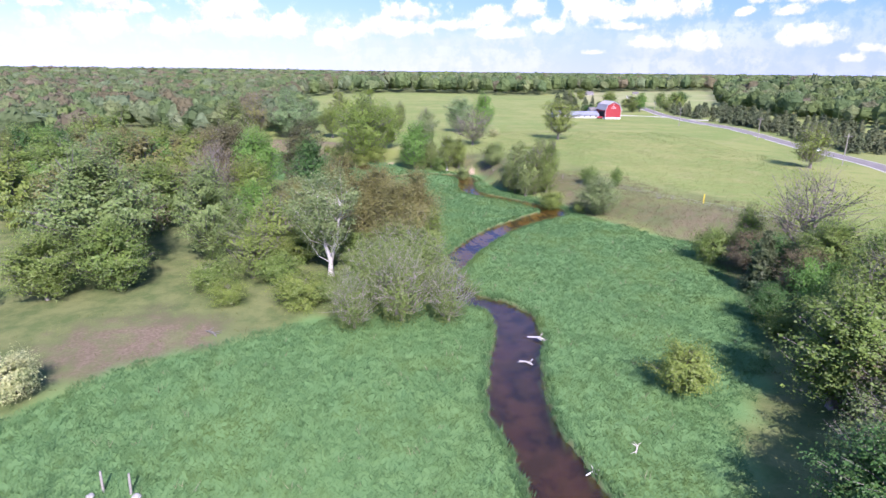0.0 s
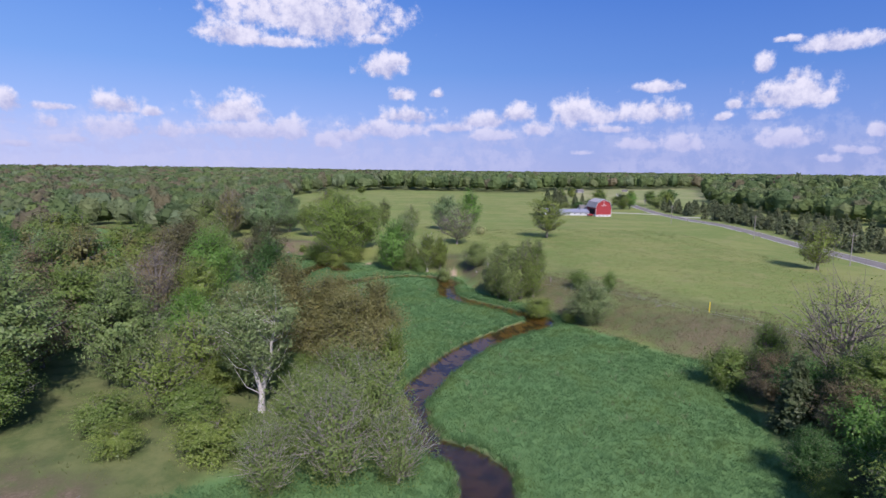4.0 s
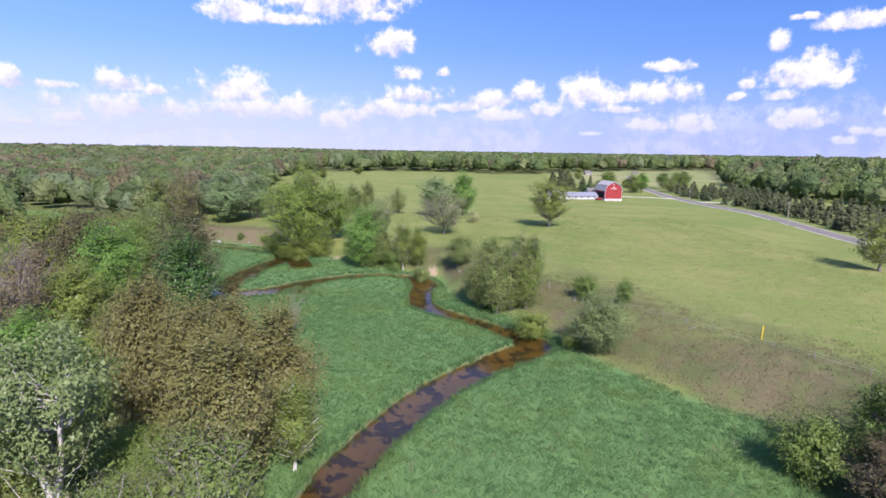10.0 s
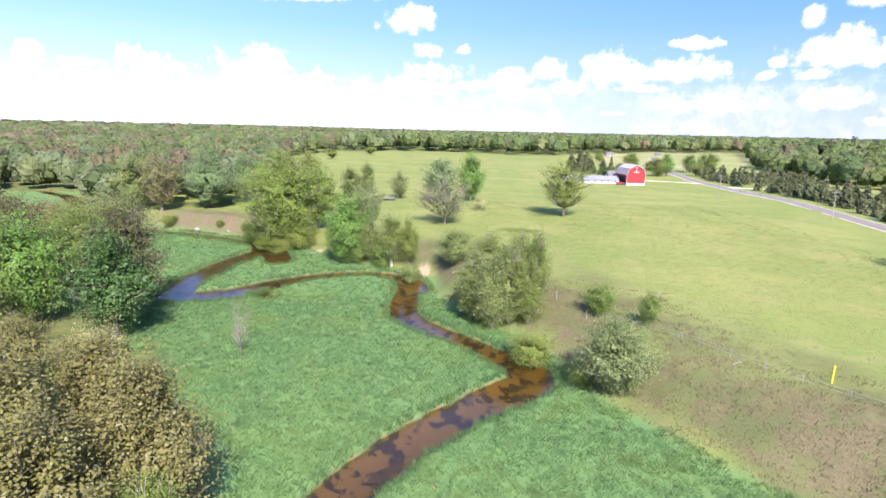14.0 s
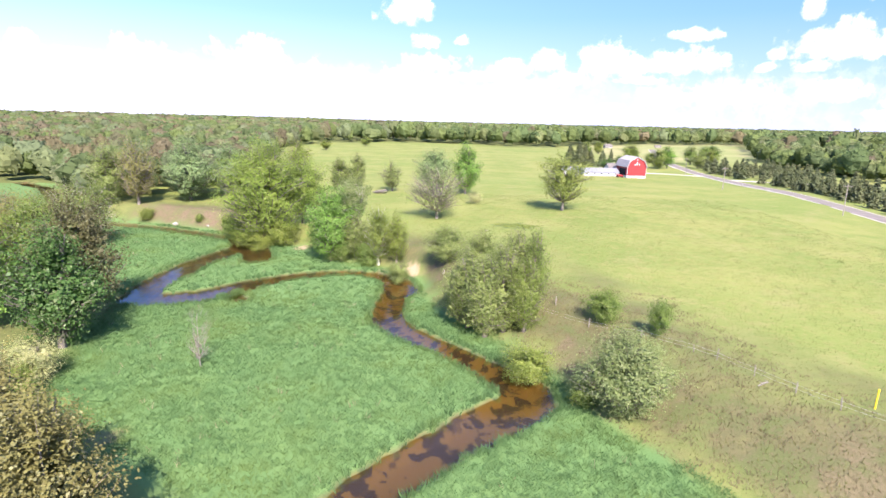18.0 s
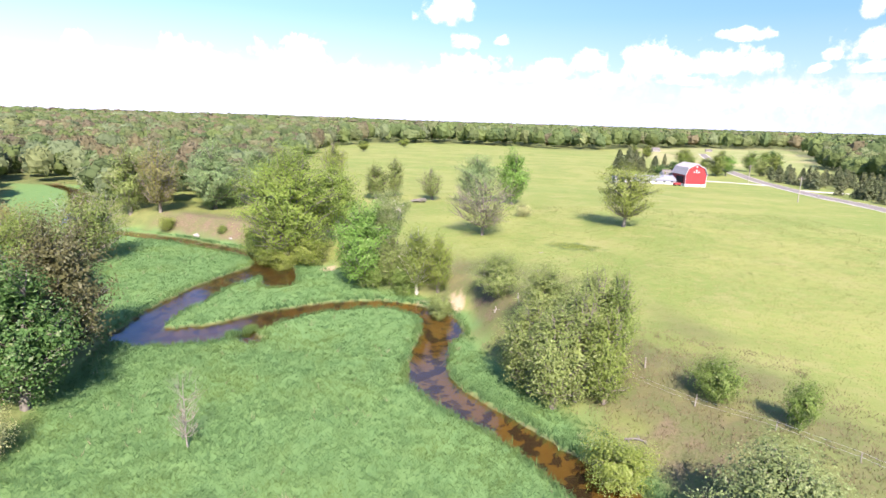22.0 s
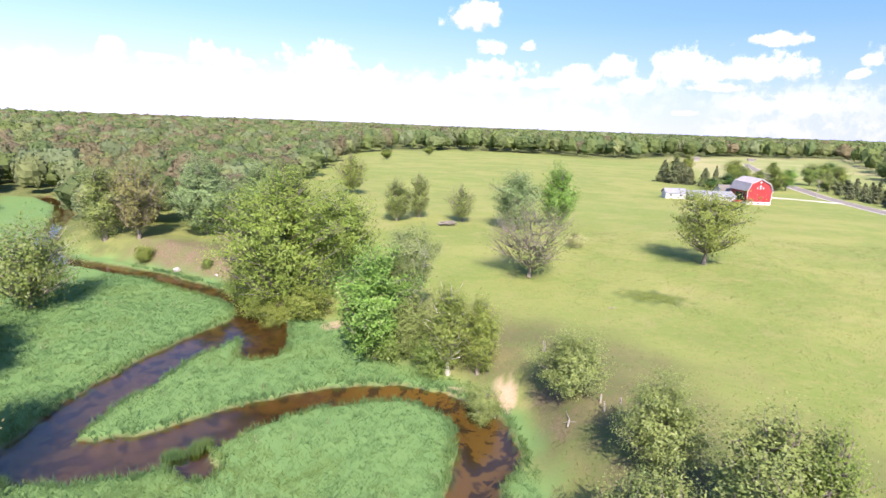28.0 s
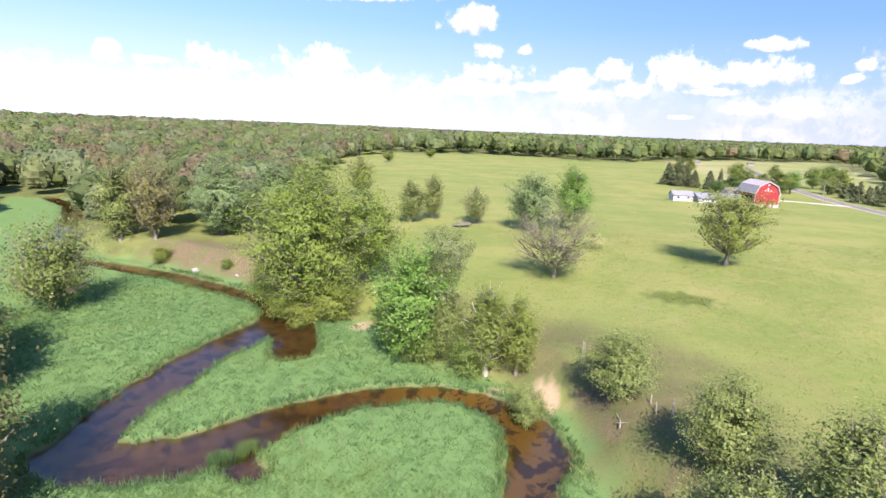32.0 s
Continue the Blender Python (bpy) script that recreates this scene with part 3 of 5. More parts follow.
for _ in range(90):                   # the same fair-weather clouds all round the rest of the sky
    az = rs.uniform(42, 318)
    el = 3 + 14 * rs.rand() ** 2
    w = rs.uniform(1.2, 4.5) * (0.6 + el / 12)
    clouds.append((az if az < 180 else az - 360, el, w, w * rs.uniform(0.25, 0.45)))
az_s = np.concatenate([np.arange(-180, -46, 1.5), np.arange(-46, 46, 0.2), np.arange(46, 180.1, 1.5)])
el_s = np.concatenate([np.arange(-3, 18, 0.2), np.arange(18, 22, 0.5), np.arange(22, 90.1, 4)])
AZ, EL = np.meshgrid(az_s, el_s)
cover, rel = np.full(AZ.shape, -1.0), np.zeros(AZ.shape)
for a, e, w, h in clouds:
    w, h = (w * 1.2, h * 1.2) if e < 7 else (w * 1.05, h * 1.1)
    da = (AZ - a + 180) % 360 - 180
    dv = (EL - e) / h
    q = 1 - np.sqrt((da / w / 1.1) ** 2 + np.where(dv < 0, dv * 1.35, dv * 0.85) ** 2)
    rel = np.where(q > cover, np.clip(dv, -1, 1), rel)
    cover = np.maximum(cover, np.clip(q, -1, 1))
R = 4700.0
D = np.stack([np.sin(np.radians(AZ)) * np.cos(np.radians(EL)), np.cos(np.radians(AZ)) * np.cos(np.radians(EL)), np.sin(np.radians(EL))], -1) * R
ny, nx = AZ.shape
idx = np.arange(nx * ny).reshape(ny, nx)
quads = np.stack([idx[:-1, :-1], idx[1:, :-1], idx[1:, 1:], idx[:-1, 1:]], -1).reshape(-1, 4)
m, nt = material("clouds")
tex = node(nt, "ShaderNodeTexCoord").outputs["Object"]
n1 = noise_of(nt, 0.0075, 9, 0.66, tex)
n2 = noise_of(nt, 0.0016, 3, 0.5, tex)
sep = node(nt, "ShaderNodeSeparateXYZ", {0: tex})
low = ramp(nt, sep.outputs[2], 560.0, 220.0)                    # far clouds close up towards the horizon
band = math2(nt, "MULTIPLY", ramp(nt, n2, 0.32, 0.55), math2(nt, "MULTIPLY", low, 0.45))
puff = noise_of(nt, 0.0032, 5, 0.55, tex)
cov = math2(nt, "ADD", math2(nt, "MULTIPLY", attr(nt, "cover"), 0.8), math2(nt, "ADD", math2(nt, "MULTIPLY", math2(nt, "SUBTRACT", n1, 0.5), 1.5), math2(nt, "MULTIPLY", math2(nt, "SUBTRACT", puff, 0.5), 1.1)))
vo = node(nt, "ShaderNodeTexVoronoi", {"Vector": tex, "Scale": 0.0125, "Randomness": 1.0})
cov = math2(nt, "ADD", cov, math2(nt, "MULTIPLY", math2(nt, "SUBTRACT", 0.5, vo.outputs["Distance"]), 0.22))
alpha = ramp(nt, cov, 0.0, 0.5)
alpha = math2(nt, "MAXIMUM", alpha, math2(nt, "MULTIPLY", ramp(nt, math2(nt, "ADD", n1, math2(nt, "MULTIPLY", low, 0.12)), 0.5, 0.66), band))
rp = nt.nodes.new("ShaderNodeValToRGB")
hgt = node(nt, "ShaderNodeMapRange", {"Value": sep.outputs[2], "From Min": 0.0, "From Max": 1800.0}).outputs[0]
for k, (p, c) in enumerate([(0.0, (0.44, 0.49, 0.67)), (0.15, (0.37, 0.47, 0.70)), (0.26, (0.27, 0.42, 0.71)), (0.45, (0.165, 0.335, 0.66)), (0.75, (0.095, 0.24, 0.59)), (1.0, (0.05, 0.17, 0.52))]):
    e = rp.color_ramp.elements[k] if k < 2 else rp.color_ramp.elements.new(p)
    e.position = p
    e.color = (*c, 1)
nt.links.new(hgt, rp.inputs[0])
air = ramp(nt, sep.outputs[2], 2300.0, 1300.0)                  # the lower sky; above it the open sky takes over
lit = math2(nt, "ADD", math2(nt, "MULTIPLY", attr(nt, "rel"), 0.3), math2(nt, "MULTIPLY", math2(nt, "SUBTRACT", n1, 0.5), 1.9))
cl = mixc(nt, ramp(nt, lit, -0.4, 0.35), (0.42, 0.45, 0.60), (0.80, 0.79, 0.80))
cl = mixc(nt, math2(nt, "MULTIPLY", low, 0.7), cl, (0.47, 0.50, 0.68))
side = ramp(nt, sep.outputs[0], -3600.0, 3600.0)
blue = mixc(nt, 1.0, rp.outputs[0], mixc(nt, side, (1.25, 1.18, 1.1), (0.72, 0.78, 0.88)), "MULTIPLY")
cl = mixc(nt, alpha, blue, cl)
alpha2 = math2(nt, "MAXIMUM", alpha, air)
em = node(nt, "ShaderNodeEmission", {"Color": cl, "Strength": 0.64})
tr = node(nt, "ShaderNodeBsdfTransparent")
mx = node(nt, "ShaderNodeMixShader", {0: alpha2, 1: tr.outputs[0], 2: em.outputs[0]})
o = node(nt, "ShaderNodeOutputMaterial")
nt.links.new(mx.outputs[0], o.inputs[0])
dome = new("backdrop", mesh_np("backdrop", D.reshape(-1, 3), quads, [m], True, {"cover": cover.ravel(), "rel": rel.ravel()}))
tagged(dome, "fair-weather cumulus clouds in a blue sky", "sky", kind="structure")


# ---- plants ----
def tubes(lines, sides=4):
    """Tapered tubes: each line is a list of (x, y, z, r)."""
    V, F = [], []
    for line in lines:
        p = np.array(line, float)
        d = np.gradient(p[:, :3], axis=0)
        d /= np.linalg.norm(d, axis=1)[:, None] + 1e-9
        ref = np.where(np.abs(d[:, 2:3]) > 0.9, [[1.0, 0, 0]], [[0, 0, 1.0]])
        u = np.cross(d, ref)
        u /= np.linalg.norm(u, axis=1)[:, None] + 1e-9
        w = np.cross(d, u)
        b = sum(len(v) for v in V)
        for i in range(len(p)):
            a = np.arange(sides) * 2 * np.pi / sides
            V.append(p[i, :3] + p[i, 3] * (np.cos(a)[:, None] * u[i] + np.sin(a)[:, None] * w[i]))
        for i in range(len(p) - 1):
            for s in range(sides):
                t = (s + 1) % sides
                F.append((b + i * sides + s, b + i * sides + t, b + (i + 1) * sides + t, b + (i + 1) * sides + s))
    return np.concatenate(V), np.array(F)


def cards(c, nrm, size, r):
    """Leaf sprays: one small bent-free quad each, at c, facing nrm."""
    n = len(c)
    nrm = nrm / (np.linalg.norm(nrm, axis=1)[:, None] + 1e-9)
    t = r.normal(size=(n, 3))
    u = np.cross(nrm, t)
    u /= np.linalg.norm(u, axis=1)[:, None] + 1e-9
    w = np.cross(nrm, u)
    s = (size * r.uniform(0.6, 1.4, n))[:, None]
    a, b = u * s, w * s * r.uniform(0.5, 0.85, n)[:, None]
    v = np.stack([c - a, c - b * 0.9 + a * 0.1, c + a, c + b], 1)
    return v.reshape(-1, 3), np.arange(4 * n).reshape(n, 4)


def grow(seed, h, w, base=0.22, clumps=60, leaves=70, leaf=0.3, spread=0.15, trunk=None, fork=1, lean=0.0, top=1.0, hang=0.0, bare=0.0, rough=0.42, inner=0.5, tall=0.42, limb=1.0, core=0.3, fan=0.45):
    """A broad-leaved tree: trunk and limbs, and a crown of leaf sprays in clumps. Returns wood and crown arrays."""
    r = np.random.RandomState(seed)
    cz, rz, rx = h * (1 + base) / 2, h * (1 - base) / 2, w / 2
    lines, cen, rad, root = [], [], [], []
    tr = trunk or 0.018 * h + 0.06
    stems = []
    for k in range(fork):
        a = r.uniform(0, 6.28)
        off = 0 if fork == 1 else r.uniform(0.2, fan) * rx
        tip = np.array([np.cos(a) * off + lean * h, np.sin(a) * off, h * r.uniform(0.78, 0.9)])
        line = []
        for i in range(7):
            f = i / 6
            p = tip * np.array([f ** 1.5, f ** 1.5, f])
            p[:2] += r.normal(0, 0.012 * h, 2) * (i > 0)
            line.append((*p, tr * (1 - 0.86 * f) * (1.25 if i == 0 else 1)))
        line[0] = (line[0][0], line[0][1], -0.4, tr * 1.5)
        lines.append(line)
        stems.append(np.array(line))
    for k in range(clumps):
        d = r.normal(size=3)
        d /= np.linalg.norm(d)
        q = r.uniform(inner, 1.0) ** 0.55
        wob = 1 + 0.18 * np.sin(3 * np.arctan2(d[1], d[0]) + seed) + 0.12 * np.sin(5 * d[2] + seed * 2)
        p = np.array([d[0] * rx * q * wob + lean * h * 0.8, d[1] * rx * q * wob, cz + d[2] * rz * q])
        p[:2] *= 1 - (1 - top) * max(0, d[2])
        cen.append(p)
        rad.append(spread * w * r.uniform(0.6, 1.3))
        st = stems[k % len(stems)]
        i = int(np.clip((p[2] / h - 0.18) / 0.72 * 6, 1, 5))
        s = st[i, :3]
        root.append(s)
        mid = (s + p) / 2 + np.array([0, 0, -0.03 * h * (1 - hang * 2)]) + r.normal(0, 0.02 * h, 3)
        b0 = min(st[i, 3] * 0.6, 0.02 * np.linalg.norm(p - s) + 0.02) * limb
        lines.append([(*s, b0), (*mid, b0 * 0.6), (*p, b0 * 0.25)])
        if bare:
            for j in range(int(bare)):
                e = p + r.normal(0, spread * w * 0.7, 3) + np.array([0, 0, (1.0 - hang) * spread * w])
                lines.append([(*mid, b0 * 0.45), (*((mid + e) / 2 + r.normal(0, 0.1, 3)), b0 * 0.3), (*e, b0 * 0.12)])
    cen, rad, root = np.array(cen), np.array(rad), np.array(root)
    n = max(1, int(leaves))
    # leaf sprays follow the outer part of each limb, so that the crown shows its boughs
    f = (1.12 - 0.62 * r.uniform(0, 1, len(cen) * n) ** 1.6)[:, None]
    axis = np.repeat(root, n, 0) + (np.repeat(cen, n, 0) - np.repeat(root, n, 0)) * f
    axis[:, 2] -= (0.03 * h * np.sin(np.pi * np.clip(f, 0, 1)))[:, 0]
    pos = axis + r.normal(size=axis.shape) * np.repeat(rad, n)[:, None] * np.array([0.66, 0.66, 0.9 * tall + hang])
    if hang:
        pos[:, 2] -= hang * np.repeat(rad, n) * r.uniform(0, 2.0, len(pos))
    pos[:, 2] = np.maximum(pos[:, 2], 0.15)
    away = pos - np.array([lean * h * 0.6, 0, cz - 0.25 * rz])
    away /= np.linalg.norm(away, axis=1)[:, None] + 1e-9
    nrm = away * 0.7 + np.array([0, 0, 0.5]) + r.normal(0, rough, pos.shape)
    heart = r.uniform(0, 1, len(pos)) < core                # larger, deeper sprays close the crown behind the outer leaves
    mid_in = np.array([lean * h * 0.7, 0, cz])
    pos[heart] = mid_in + (pos[heart] - mid_in) * r.uniform(0.45, 0.82, (int(heart.sum()), 1))
    cv, cf = cards(pos, nrm, leaf * np.where(heart, 2.0, 1.0), r)
    local = pos - np.repeat(cen, n, 0)
    local /= np.linalg.norm(local, axis=1)[:, None] + 1e-9
    soft = away * 0.7 + local * 0.28 + np.array([0, 0, 0.35]) + r.normal(0, 0.24, pos.shape)
    soft /= np.linalg.norm(soft, axis=1)[:, None] + 1e-9
    wv_, wf = tubes(lines)
    return (wv_, wf), (cv, cf, np.repeat(soft, 4, 0))


def conifer(seed, h, w, rings=16, per=11, leaf=0.45, fill=9):
    r = np.random.RandomState(seed)
    lines = [[(0, 0, -0.3, 0.02 * h), (0, 0, h * 0.5, 0.012 * h), (0, 0, h, 0.01)]]
    pos, nrm = [], []
    for k in range(rings):
        f = (k + r.uniform(0, 0.6)) / rings
        z = h * (0.06 + 0.92 * f)
        reach = w / 2 * (1 - f) ** 0.85 * r.uniform(0.85, 1.15) + 0.12
        for j in range(per):
            a = r.uniform(0, 6.28)
            rr = reach * r.uniform(0.75, 1.1)
            e = np.array([np.cos(a) * rr, np.sin(a) * rr, z - 0.22 * rr])
            if j % 5 == 0:
                lines.append([(0, 0, z, 0.02), (e[0] * 0.5, e[1] * 0.5, z - 0.05 * rr, 0.015), (*e, 0.006)])
            t = r.uniform(0.25, 1.0, fill)[:, None]
            pos.append(np.array([0, 0, z]) * (1 - t) + e * t + r.normal(0, 0.10 * (reach + 0.3), (fill, 3)))
            nrm.append(np.tile([np.cos(a) * 0.5, np.sin(a) * 0.5, 0.8], (fill, 1)) + r.normal(0, 0.35, (fill, 3)))
    nrm = np.concatenate(nrm)
    cv, cf = cards(np.concatenate(pos), nrm, leaf, r)
    nrm /= np.linalg.norm(nrm, axis=1)[:, None] + 1e-9
    wv_, wf = tubes(lines, 4)
    return (wv_, wf), (cv, cf, np.repeat(nrm, 4, 0))


KINDS = {}


def kind_of(key, made, bark, h, w):
    (wv_, wf), (cv, cf, cn) = made
    trunk = mesh_np("trunk", wv_, wf, [bark], True)
    crown = mesh_np("crown", cv, cf, [M["green"]], normals=cn)
    KINDS[key] = (trunk, crown, h, w)


# name of kind: built once at about its true size, and scaled to each plant
kind_of("oak", grow(1, 16, 13, 0.16, 170, 110, 0.135, 0.085), M["bark"], 16, 13)
kind_of("pasture_oak", grow(31, 16, 15, 0.2, 130, 90, 0.15, 0.075, core=0.08, limb=1.3, tall=0.3), M["bark"], 16, 15)
kind_of("oak2", grow(2, 16, 13, 0.08, 180, 105, 0.135, 0.085, fork=2), M["bark"], 16, 13)
kind_of("maple", grow(3, 15, 11, 0.06, 170, 105, 0.13, 0.09, top=0.8), M["bark"], 15, 11)
kind_of("maple2", grow(4, 15, 11, 0.04, 170, 105, 0.13, 0.09, fork=2, top=0.75), M["bark"], 15, 11)
kind_of("beech", grow(23, 18, 14, 0.04, 260, 115, 0.14, 0.07, fork=2, top=0.6, tall=0.25), M["bark"], 18, 14)
kind_of("creek_oak", grow(22, 23.5, 19.5, 0.04, 380, 125, 0.14, 0.062, fork=3, top=0.85), M["bark"], 23.5, 19.5)
kind_of("aspen", grow(5, 15, 8, 0.12, 150, 85, 0.12, 0.095, top=0.7, tall=0.7), M["pale_bark"], 15, 8)
kind_of("aspen2", grow(6, 15, 8, 0.04, 160, 85, 0.12, 0.095, fork=3, top=0.75, tall=0.7), M["twig"], 15, 8)
kind_of("bronze", grow(26, 15, 9, 0.0, 260, 110, 0.105, 0.07, fork=6, top=0.85, trunk=0.14, tall=1.0), M["twig"], 15, 9)
kind_of("poplar", grow(19, 15, 11, 0.36, 100, 160, 0.13, 0.085, trunk=0.42, fork=2, limb=0.5, core=0.0, fan=0.9, inner=0.4), M["pale_bark"], 15, 11)
kind_of("thin", grow(8, 15, 11, 0.12, 95, 55, 0.17, 0.115, fork=2, bare=2, core=0.12), M["twig"], 15, 11)
kind_of("bare", grow(9, 13, 12, 0.15, 80, 48, 0.13, 0.12, fork=3, bare=4, core=0.0), M["twig"], 13, 12)
kind_of("willow", grow(10, 7, 8, 0.06, 120, 85, 0.08, 0.10, fork=20, bare=3, trunk=0.11, tall=1.1, limb=1.3, core=0.1, fan=1.0), M["willow_bark"], 7, 8)
kind_of("willow2", grow(11, 7, 8, 0.08, 130, 80, 0.085, 0.09, fork=12, bare=2, trunk=0.11, tall=1.0, limb=1.0, core=0.2, fan=0.95), M["willow_bark"], 7, 8)
kind_of("shrub", grow(12, 5, 6, 0.0, 100, 105, 0.075, 0.11, fork=5, trunk=0.07), M["twig"], 5, 6)
kind_of("shrub2", grow(13, 5, 6, 0.0, 100, 105, 0.075, 0.11, fork=4, trunk=0.07, top=0.8), M["twig"], 5, 6)
kind_of("big_shrub", grow(17, 9, 9, 0.0, 200, 110, 0.085, 0.085, fork=6, trunk=0.1, top=0.85), M["twig"], 9, 9)
kind_of("spruce", conifer(14, 9, 5, 22, 15, 0.2, 20), M["bark"], 9, 5)
kind_of("spruce2", conifer(15, 9, 4.8, 13, 9, 0.5, 6), M["bark"], 9, 4.8)
kind_of("snag", grow(16, 8, 3.2, 0.14, 40, 3, 0.07, 0.13, bare=3, trunk=0.07, core=0.0), M["willow_bark"], 8, 3.2)
turns = np.random.RandomState(5)


def plant(name, key, x, y, h, w, mat, label, category="tree", group="", turn=None):
    trunk, crown, h0, w0 = KINDS[key]
    ob = thing(name, x, y, gz(x, y), turns.uniform(0, 360) if turn is None else turn, label, category, group)
    ob.scale = (w / w0, w / w0, h / h0)
    t = new("trunk", trunk)
    c = new("crown", crown)
    t.parent = c.parent = ob
    c.material_slots[0].link = "OBJECT"
    c.material_slots[0].material = M[mat]
    return ob


